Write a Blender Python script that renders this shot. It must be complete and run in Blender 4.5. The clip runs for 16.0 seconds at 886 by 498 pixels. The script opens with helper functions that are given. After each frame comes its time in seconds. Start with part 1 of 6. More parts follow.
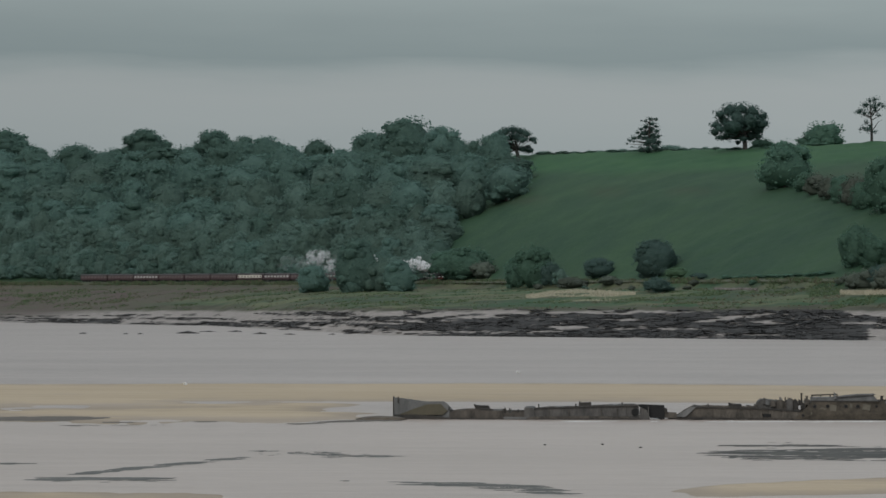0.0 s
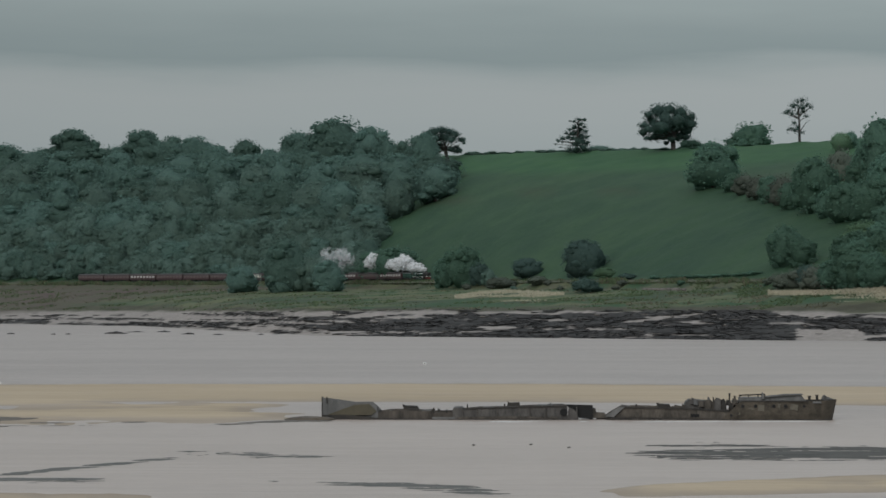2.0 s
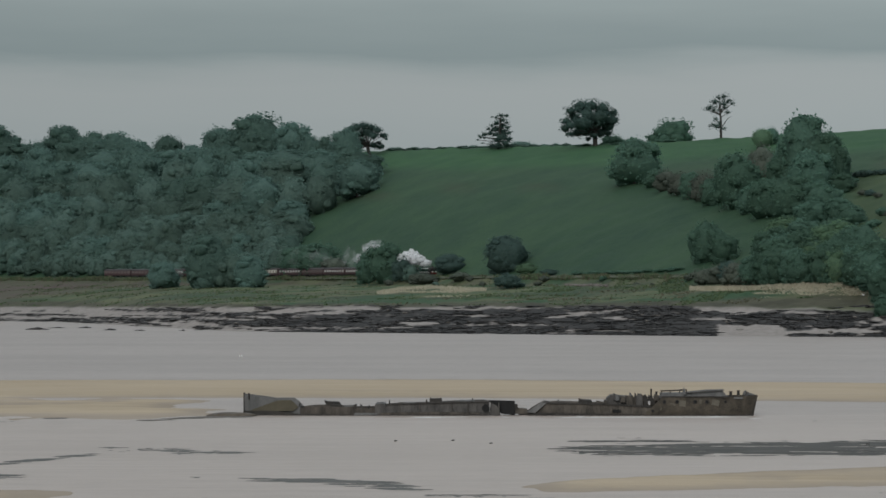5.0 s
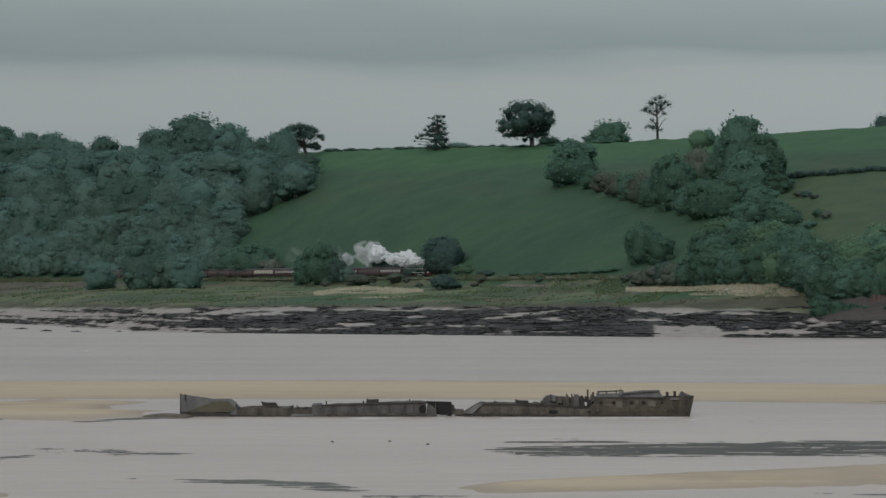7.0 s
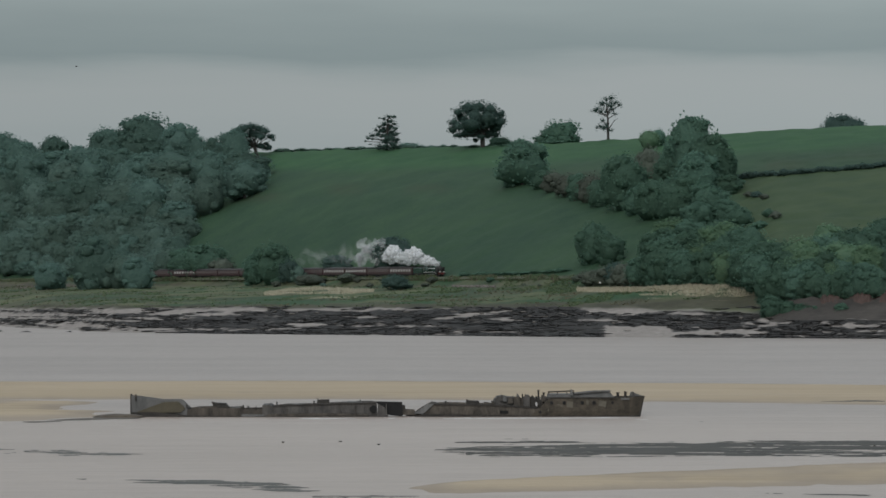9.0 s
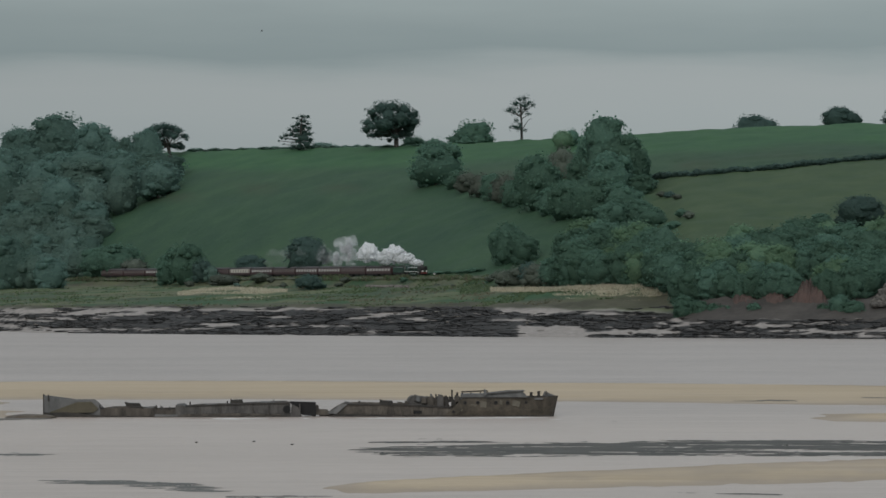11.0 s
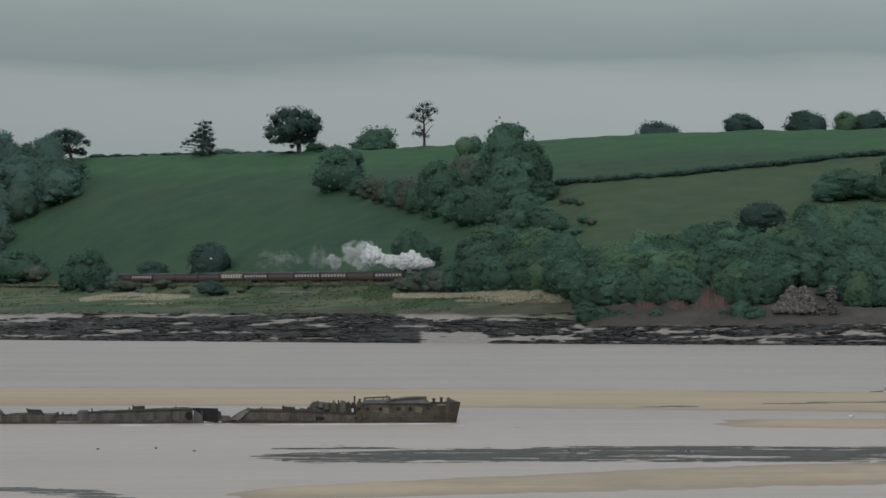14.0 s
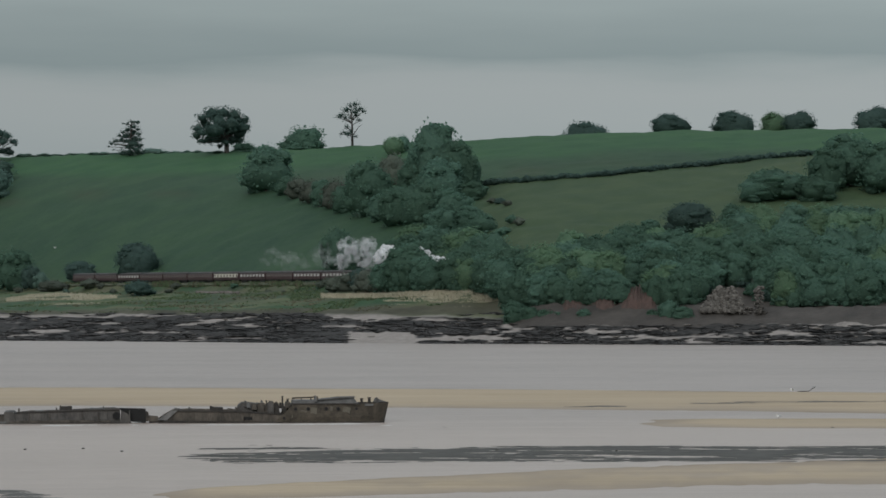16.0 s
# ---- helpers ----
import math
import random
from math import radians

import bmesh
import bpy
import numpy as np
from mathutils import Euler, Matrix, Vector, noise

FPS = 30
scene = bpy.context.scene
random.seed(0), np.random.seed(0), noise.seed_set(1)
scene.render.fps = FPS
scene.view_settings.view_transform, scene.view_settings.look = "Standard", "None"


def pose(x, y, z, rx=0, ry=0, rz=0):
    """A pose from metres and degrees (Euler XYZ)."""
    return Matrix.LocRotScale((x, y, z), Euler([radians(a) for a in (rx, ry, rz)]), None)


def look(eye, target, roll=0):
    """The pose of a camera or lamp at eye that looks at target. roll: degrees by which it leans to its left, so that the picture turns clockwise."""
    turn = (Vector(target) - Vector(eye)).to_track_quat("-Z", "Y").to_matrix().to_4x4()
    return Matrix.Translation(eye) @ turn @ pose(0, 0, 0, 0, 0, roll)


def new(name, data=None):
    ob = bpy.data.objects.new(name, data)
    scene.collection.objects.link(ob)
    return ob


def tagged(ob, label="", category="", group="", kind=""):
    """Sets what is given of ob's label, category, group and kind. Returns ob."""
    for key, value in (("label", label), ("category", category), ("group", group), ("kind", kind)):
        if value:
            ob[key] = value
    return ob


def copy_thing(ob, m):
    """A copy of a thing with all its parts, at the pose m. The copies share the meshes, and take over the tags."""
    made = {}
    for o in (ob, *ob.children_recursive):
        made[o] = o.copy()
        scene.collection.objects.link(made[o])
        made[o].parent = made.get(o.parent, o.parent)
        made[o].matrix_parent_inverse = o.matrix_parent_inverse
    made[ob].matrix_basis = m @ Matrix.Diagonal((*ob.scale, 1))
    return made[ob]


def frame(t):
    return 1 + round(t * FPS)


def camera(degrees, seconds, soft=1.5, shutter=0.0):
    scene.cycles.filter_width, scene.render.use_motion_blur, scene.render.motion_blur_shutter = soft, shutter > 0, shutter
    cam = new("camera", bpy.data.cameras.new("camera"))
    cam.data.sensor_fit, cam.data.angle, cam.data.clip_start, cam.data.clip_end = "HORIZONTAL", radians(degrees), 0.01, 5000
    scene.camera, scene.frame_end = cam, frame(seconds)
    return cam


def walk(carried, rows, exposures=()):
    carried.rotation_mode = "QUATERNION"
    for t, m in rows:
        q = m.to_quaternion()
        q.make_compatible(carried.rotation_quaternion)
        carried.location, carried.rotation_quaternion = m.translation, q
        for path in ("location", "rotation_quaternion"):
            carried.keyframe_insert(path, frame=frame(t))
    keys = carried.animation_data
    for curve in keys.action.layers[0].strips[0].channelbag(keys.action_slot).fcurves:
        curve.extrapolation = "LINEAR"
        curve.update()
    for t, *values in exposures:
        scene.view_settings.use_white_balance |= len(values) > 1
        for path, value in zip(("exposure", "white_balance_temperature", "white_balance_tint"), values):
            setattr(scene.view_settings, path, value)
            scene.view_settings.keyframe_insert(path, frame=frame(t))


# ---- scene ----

# The camera stands on a tripod on the near bank, 14 m above the water, and pans after the train.
# Bearings u and dips v are in 1/F of a radian: u from the left, v downwards; the horizon is v = HORIZON.
cam = camera(15.0, 16.0, soft=1.62)
EYE, F, AXIS, HORIZON = 14.0, 5956.0, 784.0, 507.0
PAN = [
    (0.0, 3.616, 0.051),
    (0.5, 3.471, 0.061),
    (1.0, 3.273, 0.063),
    (1.5, 2.774, 0.061),
    (2.0, 2.402, 0.055),
    (2.5, 2.060, 0.047),
    (3.0, 1.773, 0.032),
    (3.5, 1.618, 0.027),
    (4.0, 1.442, -0.013),
    (6.5, 0.338, -0.013),
    (7.0, -0.000, 0.000),
    (7.5, -0.280, 0.014),
    (8.0, -0.456, 0.014),
    (10.5, -1.852, -0.012),
    (11.0, -2.309, 0.003),
    (11.5, -2.623, 0.040),
    (12.0, -2.951, 0.076),
    (12.5, -3.288, 0.103),
    (13.0, -3.512, 0.122),
    (13.5, -3.750, 0.115),
    (14.0, -3.967, 0.108),
    (14.5, -4.275, 0.113),
    (15.0, -4.607, 0.106),
    (15.5, -4.912, 0.109),
    (16.0, -5.193, 0.108),
]
walk(cam, [(t, pose(0, 0, EYE, 90.635 + tilt, 0, yaw)) for t, yaw, tilt in PAN])

# ---- sky and light: a layered overcast ----
def node_tree(owner):
    owner.use_nodes = True
    owner.node_tree.nodes.clear()
    return owner.node_tree


def add(nt, kind, **values):
    n = nt.nodes.new(kind)
    for k, v in values.items():
        if k in n.inputs:
            n.inputs[k].default_value = v
    return n


def make_sky():
    world = bpy.data.worlds.new("overcast_sky")
    scene.world = world
    nt = node_tree(world)
    L = nt.links.new
    out = add(nt, "ShaderNodeOutputWorld")
    bg = add(nt, "ShaderNodeBackground", Strength=SKY)
    sky = add(nt, "ShaderNodeTexSky")
    sky.sky_type, sky.sun_disc = "NISHITA", False
    sky.sun_elevation, sky.sun_rotation = radians(30), radians(192)
    coord = add(nt, "ShaderNodeTexCoord")
    sep = add(nt, "ShaderNodeSeparateXYZ")
    L(coord.outputs["Generated"], sep.inputs[0])
    # ragged lower edge of the cloud deck
    scale = add(nt, "ShaderNodeMapping")
    scale.inputs["Scale"].default_value = (9, 9, 60)
    L(coord.outputs["Generated"], scale.inputs["Vector"])
    n1 = add(nt, "ShaderNodeTexNoise", Scale=1.6, Detail=5.0, Roughness=0.5)
    L(scale.outputs[0], n1.inputs["Vector"])
    wob = add(nt, "ShaderNodeMath")
    wob.operation = "MULTIPLY_ADD"
    wob.inputs[1].default_value, wob.inputs[2].default_value = 0.014, -0.007
    L(n1.outputs["Fac"], wob.inputs[0])
    h = add(nt, "ShaderNodeMath")
    h.operation = "ADD"
    L(sep.outputs["Z"], h.inputs[0]), L(wob.outputs[0], h.inputs[1])
    ramp = add(nt, "ShaderNodeValToRGB")
    els = ramp.color_ramp.elements
    els[0].position, els[0].color = 0.0, (0.255, 0.300, 0.311, 1)
    els[1].position, els[1].color = 1.0, (0.560, 0.620, 0.673, 1)
    for p, c in ((0.035, (0.268, 0.310, 0.320)), (0.050, (0.304, 0.338, 0.345)), (0.0610, (0.312, 0.342, 0.347)), (0.0655, (0.272, 0.312, 0.318)), (0.0705, (0.212, 0.258, 0.267)),
                 (0.080, (0.245, 0.290, 0.296)), (0.086, (0.270, 0.318, 0.322)), (0.12, (0.310, 0.355, 0.367)), (0.3, (0.500, 0.560, 0.592))):
        e = els.new(p)
        e.color = (*c, 1)
    L(h.outputs[0], ramp.inputs[0])
    mix = add(nt, "ShaderNodeMix")
    mix.data_type, mix.blend_type = "RGBA", "MIX"
    mix.inputs[0].default_value = 0.97
    dim = add(nt, "ShaderNodeMix")
    dim.data_type, dim.blend_type = "RGBA", "MULTIPLY"
    dim.inputs[0].default_value = 1.0
    dim.inputs[7].default_value = (0.08, 0.08, 0.08, 1)
    L(sky.outputs[0], dim.inputs[6])
    L(dim.outputs[2], mix.inputs[6]), L(ramp.outputs[0], mix.inputs[7])
    east = add(nt, "ShaderNodeMapRange")
    east.inputs[1].default_value, east.inputs[2].default_value = -0.3, 0.3
    east.inputs[3].default_value, east.inputs[4].default_value = 0.92, 1.13
    L(sep.outputs["X"], east.inputs[0])
    bright = add(nt, "ShaderNodeVectorMath")
    bright.operation = "SCALE"
    L(mix.outputs[2], bright.inputs[0]), L(east.outputs[0], bright.inputs["Scale"])
    L(bright.outputs[0], bg.inputs["Color"]), L(bg.outputs[0], out.inputs[0])


SKY = 1.0
make_sky()
sun = new("sun", bpy.data.lights.new("sun", "SUN"))
sun.data.energy, sun.data.angle, sun.data.color = 1.35, radians(40), (1.0, 0.98, 0.95)
sun.matrix_world = look((-30, -110, 66), (0, 0, 0))


# ---- materials ----
def material(name, base, other, rough=0.8, size=1.0, fine=8.0, bump=0.3, metal=0.0, spec=0.3, per_object=0.0, per_island=0.0, stretch=(1, 1, 1), through_light=0.0):
    """Two colours blended by noise at two scales, with relief; size is the length of the large patches in metres."""
    m = bpy.data.materials.new(name)
    nt = node_tree(m)
    L = nt.links.new
    out, bsdf = add(nt, "ShaderNodeOutputMaterial"), add(nt, "ShaderNodeBsdfPrincipled", Roughness=rough, Metallic=metal)
    bsdf.inputs["Specular IOR Level"].default_value = spec
    coord, mp = add(nt, "ShaderNodeTexCoord"), add(nt, "ShaderNodeMapping")
    mp.inputs["Scale"].default_value = [s / size for s in stretch]
    L(coord.outputs["Object"], mp.inputs["Vector"])
    big = add(nt, "ShaderNodeTexNoise", Scale=1.0, Detail=4.0, Roughness=0.6)
    small = add(nt, "ShaderNodeTexNoise", Scale=fine, Detail=3.0, Roughness=0.6)
    L(mp.outputs[0], big.inputs["Vector"]), L(mp.outputs[0], small.inputs["Vector"])
    s = add(nt, "ShaderNodeMath")
    s.operation = "MULTIPLY_ADD"
    s.inputs[1].default_value = 0.5
    L(small.outputs["Fac"], s.inputs[0]), L(big.outputs["Fac"], s.inputs[2])
    r = add(nt, "ShaderNodeMapRange")
    r.inputs[1].default_value, r.inputs[2].default_value = 0.5, 1.0
    L(s.outputs[0], r.inputs[0])
    mix = add(nt, "ShaderNodeMix")
    mix.data_type = "RGBA"
    mix.inputs[6].default_value, mix.inputs[7].default_value = (*base, 1), (*other, 1)
    L(r.outputs[0], mix.inputs[0])
    col = mix.outputs[2]
    if per_object or per_island:
        hsv = add(nt, "ShaderNodeHueSaturation")
        acc = None
        for amount, node, sock in ((per_object, "ShaderNodeObjectInfo", "Random"), (per_island, "ShaderNodeNewGeometry", "Random Per Island")):
            if not amount:
                continue
            g = add(nt, node)
            q = add(nt, "ShaderNodeMapRange")
            q.inputs[3].default_value, q.inputs[4].default_value = 1 - amount, 1 + amount
            L(g.outputs[sock], q.inputs[0])
            if acc is None:
                acc = q.outputs[0]
            else:
                mul = add(nt, "ShaderNodeMath")
                mul.operation = "MULTIPLY"
                L(acc, mul.inputs[0]), L(q.outputs[0], mul.inputs[1])
                acc = mul.outputs[0]
        L(acc, hsv.inputs["Value"]), L(col, hsv.inputs["Color"])
        if per_object:
            g = add(nt, "ShaderNodeObjectInfo")
            q = add(nt, "ShaderNodeMapRange")
            q.inputs[3].default_value, q.inputs[4].default_value = 0.5 - 0.06 * per_object, 0.5 + 0.05 * per_object
            L(g.outputs["Random"], q.inputs[0]), L(q.outputs[0], hsv.inputs["Hue"])
        col = hsv.outputs[0]
    L(col, bsdf.inputs["Base Color"])
    if bump:
        b = add(nt, "ShaderNodeBump", Strength=bump, Distance=size * 0.1)
        L(s.outputs[0], b.inputs["Height"]), L(b.outputs[0], bsdf.inputs["Normal"])
    shader = bsdf.outputs[0]
    if through_light:
        tr, ms = add(nt, "ShaderNodeBsdfTranslucent"), add(nt, "ShaderNodeMixShader", Fac=through_light)
        L(col, tr.inputs["Color"]), L(shader, ms.inputs[1]), L(tr.outputs[0], ms.inputs[2])
        shader = ms.outputs[0]
    L(shader, out.inputs[0])
    return m


# LEAF and LEAF_HANG carry the far wood's blue haze in their base colour
LEAF = material("leaves", (0.118, 0.192, 0.163), (0.168, 0.254, 0.212), 0.8, 0.9, 4.0, 0.4, spec=0.1, per_object=0.2, per_island=0.10, through_light=0.55)
LEAF_HANG = material("haze_blue_leaves", (0.104, 0.180, 0.156), (0.154, 0.250, 0.208), 0.8, 0.9, 4.0, 0.4, spec=0.1, per_object=0.22, per_island=0.10, through_light=0.55)
LEAF_DARK = material("dark_leaves", (0.088, 0.168, 0.128), (0.136, 0.236, 0.172), 0.8, 0.9, 4.0, 0.4, spec=0.1, per_object=0.22, per_island=0.10, through_light=0.55)
LEAF_DEEP = material("deep_leaves", (0.066, 0.114, 0.104), (0.102, 0.162, 0.138), 0.8, 0.9, 4.0, 0.4, spec=0.1, per_object=0.1, per_island=0.10, through_light=0.55)
LEAF_PALE = material("young_leaves", (0.130, 0.230, 0.148), (0.182, 0.290, 0.178), 0.8, 0.9, 4.0, 0.4, spec=0.1, per_object=0.16, per_island=0.10, through_light=0.55)
SCRUB = material("brown_scrub", (0.090, 0.114, 0.092), (0.128, 0.146, 0.118), 0.85, 0.9, 4.0, 0.4, spec=0.1, per_object=0.2, per_island=0.14, through_light=0.4)
BARK = material("bark", (0.036, 0.034, 0.031), (0.064, 0.059, 0.053), 0.9, 0.6, 6.0, 0.4)
ROCK = material("weedy_rock", (0.012, 0.013, 0.013), (0.050, 0.046, 0.044), 0.8, 7.0, 6.0, 0.5, per_island=0.22)
STEEL_RUST = material("rusted_plate", (0.028, 0.025, 0.022), (0.115, 0.099, 0.083), 0.8, 1.4, 6.0, 0.5, per_object=0.1, stretch=(1.5, 1.5, 0.45))
STEEL_DARK = material("weed_dark_plate", (0.021, 0.020, 0.019), (0.056, 0.050, 0.044), 0.85, 1.3, 6.0, 0.4)


# ---- the lie of the land ----
def spot(u, d):
    a = (u - AXIS) / F
    return d * math.sin(a), d * math.cos(a)


def dip(z, d):
    return HORIZON - (z - EYE) * F / d


RAIL_Z = 17.6
SHORE = ([-1200, -377, -150, 0, 150, 300, 600, 1150, 2110, 3000], [1700, 1440, 1340, 1290, 1140, 1025, 985, 930, 892, 860])
TRACK = ([-1200, -217, 0, 240, 475, 643, 860, 1100, 1300, 1500, 1800, 2300, 3000], [1915, 1664, 1586, 1505, 1403, 1318, 1217, 1125, 1062, 1043, 1040, 1038, 1035])
CREST = ([-1200, 0, 300, 565, 950, 1400, 2110, 3000], [2150, 1930, 1800, 1660, 1530, 1450, 1400, 1350])
CREST_DIP = ([-1200, -377, 0, 300, 450, 565, 740, 950, 1170, 1400, 1568, 1672, 1942, 2110, 3000], [285, 285, 285, 283, 276, 268, 262, 259, 247, 235, 226, 222, 219, 219, 225])


def relief(u, d):
    """Height of the ground at bearing u and range d (arrays)."""
    ds, dt, dc = (np.interp(u, *k) for k in (SHORE, TRACK, CREST))
    zc = EYE + (HORIZON - np.interp(u, *CREST_DIP)) * dc / F
    cliff = np.clip((u - 1400) / 60, 0, 1)
    z = np.where(d < ds, -0.7, 0.0)
    df = ds + np.interp(u, [-377, 0, 300, 1150, 2110], [130, 130, 90, 80, 60])
    zf = EYE + (HORIZON - np.interp(u, [-377, 0, 600, 1150, 2110], [543, 545, 543, 545, 543])) * df / F
    dm = df + (dt - 20 - df) * 0.55
    zm = (zf * 0.45 + (RAIL_Z - 3.5) * 0.55)
    # foreshore, salt marsh, railway bank
    knots = [(ds - 30, -0.9 + 0 * u), (ds, 0.0 * u), (df, zf), (dm, zm + cliff * 4), (dt - 16, RAIL_Z - 3.2 + cliff * 5), (dt - 5, RAIL_Z - 0.5 + cliff * 5), (dt + 6, RAIL_Z - 0.5 + cliff * 5)]
    for (d0, z0), (d1, z1) in zip(knots, knots[1:]):
        f = np.clip((d - d0) / (d1 - d0), 0, 1)
        z = np.where((d >= d0) & (d < d1), z0 + (z1 - z0) * f, z)
    d0, z0 = knots[-1]
    f = np.clip((d - d0) / (dc - d0), 0, 1.0)
    hill = z0 + (zc - z0) * (f + 0.10 * np.sin(np.pi * f))
    z = np.where(d >= d0, hill, z)
    z = np.where(d > dc, zc - 0.03 * (d - dc), z)
    return z


def height(u, d):
    return float(relief(np.array([float(u)]), np.array([float(d)]))[0])


def on_hill(u, v, first=None):
    """The range at which the slope beyond the railway shows at dip v; the crest where it is higher than that."""
    d = np.linspace(float(np.interp(u, *TRACK)) - 20 if first is None else first, float(np.interp(u, *CREST)), 500)
    ok = np.nonzero(dip(relief(np.full_like(d, u), d), d) <= v)[0]
    return float(d[ok[0]]) if len(ok) else float(d[-1])


def mesh_object(name, verts, faces, mats, parent=None, smooth=False, indices=None):
    me = bpy.data.meshes.new(name)
    me.from_pydata(verts, [], faces)
    for m in mats:
        me.materials.append(m)
    if indices is not None:
        me.polygons.foreach_set("material_index", indices)
    if smooth:
        me.polygons.foreach_set("use_smooth", [True] * len(me.polygons))
    me.update()
    ob = new(name, me)
    ob.parent = parent
    return ob


def value_noise(x, y, seed):
    """Smooth noise on arrays, 0 to 1."""
    g = np.random.RandomState(seed).rand(64, 64)
    xi, yi = np.floor(x).astype(int), np.floor(y).astype(int)
    fx, fy = x - xi, y - yi
    fx, fy = fx * fx * (3 - 2 * fx), fy * fy * (3 - 2 * fy)
    p = lambda a, b: g[(xi + a) % 64, (yi + b) % 64]
    return (p(0, 0) * (1 - fx) + p(1, 0) * fx) * (1 - fy) + (p(0, 1) * (1 - fx) + p(1, 1) * fx) * fy


def flats(U, D):
    """Sandbanks in the estuary: the height of its bed short of the channel."""
    streak = value_noise(U / 260, D / 14, 7) * 0.6 + value_noise(U / 90, D / 5, 8) * 0.4
    bank = np.exp(-((D - (460 - 0.018 * np.clip(U - 700, 0, 1600))) / 50) ** 6) * (0.75 + 0.16 * streak)
    left = np.clip((400 - U) / 250, 0, 1) ** 0.5 * np.exp(-((D - 396) / 60) ** 6) * (0.42 + 0.62 * streak)
    right = np.clip((U - 1520) / 300, 0, 1) ** 0.5 * np.exp(-((D - 363) / 18) ** 4) * (0.66 + 0.3 * streak)
    near = np.exp(-((D - (232 + 0.028 * (U - 800))) / (9 + 0.015 * np.clip(U - 800, 0, 3000))) ** 4) * np.clip((U - 500) / 400, 0, 1) * (0.62 + 0.3 * streak)
    near2 = np.clip((420 - U) / 620, 0, 1) ** 0.5 * np.exp(-((D - 217) / 22) ** 6) * (0.6 + 0.35 * streak)
    sand = np.maximum.reduce([bank, left, right, near, near2])
    return -0.55 + sand * 0.9 + 0.05 * (value_noise(U / 26, D / 3.5, 12) - 0.5)


def weed_cover(u, f):
    """How far wrack and ledges cover the foreshore, f running from the water to the marsh; over 0 is covered."""
    streak = value_noise(u / 120, f * 13, 31) * 0.5 + value_noise(u / 32, f * 22, 32) * 0.32 + value_noise(u / 10, f * 34, 33) * 0.18
    need = np.interp(u, [-430, 0, 200, 330, 480, 1120, 1160, 1290, 1330, 1700, 2000, 2350], [0.555, 0.53, 0.50, 0.43, 0.34, 0.29, 0.35, 0.37, 0.36, 0.37, 0.39, 0.42])
    need = need + np.where(f > 0.86, np.interp(u, [400, 950, 1000, 1160, 1200], [0.12, 0.10, -0.2, -0.2, 0.15]), 0)
    need = need + np.where((u > 1155) & (u < 1275) & (f < 0.36), 1.0, 0) + np.where((u > 1275) & (f < 0.3), 0.04, 0) + np.clip((u - 1400) / 60, 0, 1) * np.clip((f - 0.55) / 0.15, 0, 1) * 0.3
    jag = value_noise(u / 9, f * 24, 35)
    # pale mud left bare between the ledges: bearings, dips at both ends, half thickness
    vs = HORIZON + EYE * F / np.interp(u, *SHORE)
    v = vs + (544 - vs) * f + 5 * (streak - 0.5)
    for u0, u1, v0, v1, h in MUD_GAPS:
        g = (u - u0) / (u1 - u0)
        shape = np.sqrt(np.clip(1 - (2 * g - 1) ** 2, 0, 1)) * (0.1 + 1.0 * streak + 0.9 * jag)
        need = need + np.where((g > 0) & (g < 1) & (np.abs(v - v0 - (v1 - v0) * g) < h * shape), 1.0, 0)
    return streak - need


MUD_GAPS = [(-129, 92, 539, 542, 2), (-176, -42, 549, 552, 2.5), (-42, 108, 542, 546, 2.5), (-10, 163, 551, 556, 2), (108, 187, 544, 547, 2), (147, 345, 544, 544, 2.5), (171, 250, 557, 557, 2), (266, 368, 552, 552, 1.5), (-168, -90, 562, 563, 2), (-90, -10, 567, 566, 1.5), (-320, -190, 545, 548, 2), (-280, -160, 556, 558, 2), (30, 120, 562, 563, 1.5),
            (245, 352, 550, 549, 4), (340, 482, 557, 549, 3), (468, 570, 551, 548, 4), (415, 522, 560, 557, 2.5), (580, 715, 549, 546, 3.5), (730, 795, 548, 548, 2), (596, 668, 576, 575, 4.5), (845, 996, 567, 549, 3),
            (1115, 1252, 547, 550, 8), (-20, 200, 556, 558, 2.5), (-390, -150, 550, 552, 3), (-160, 70, 547, 549, 2.5), (1330, 1445, 586, 589, 4), (1545, 1645, 578, 578, 3), (1475, 1535, 564, 564, 2.5)]
torn = random.Random(12)
for k in range(34):
    a, v = torn.uniform(1290, 2330), torn.uniform(562, 592)
    MUD_GAPS.append((a, a + torn.uniform(14, 44), v, v + torn.uniform(-2, 2), torn.uniform(0.7, 2.0)))


def foreshore_depth(u):
    return np.interp(u, [-377, 0, 300, 1150, 2110], [130, 130, 90, 80, 60])


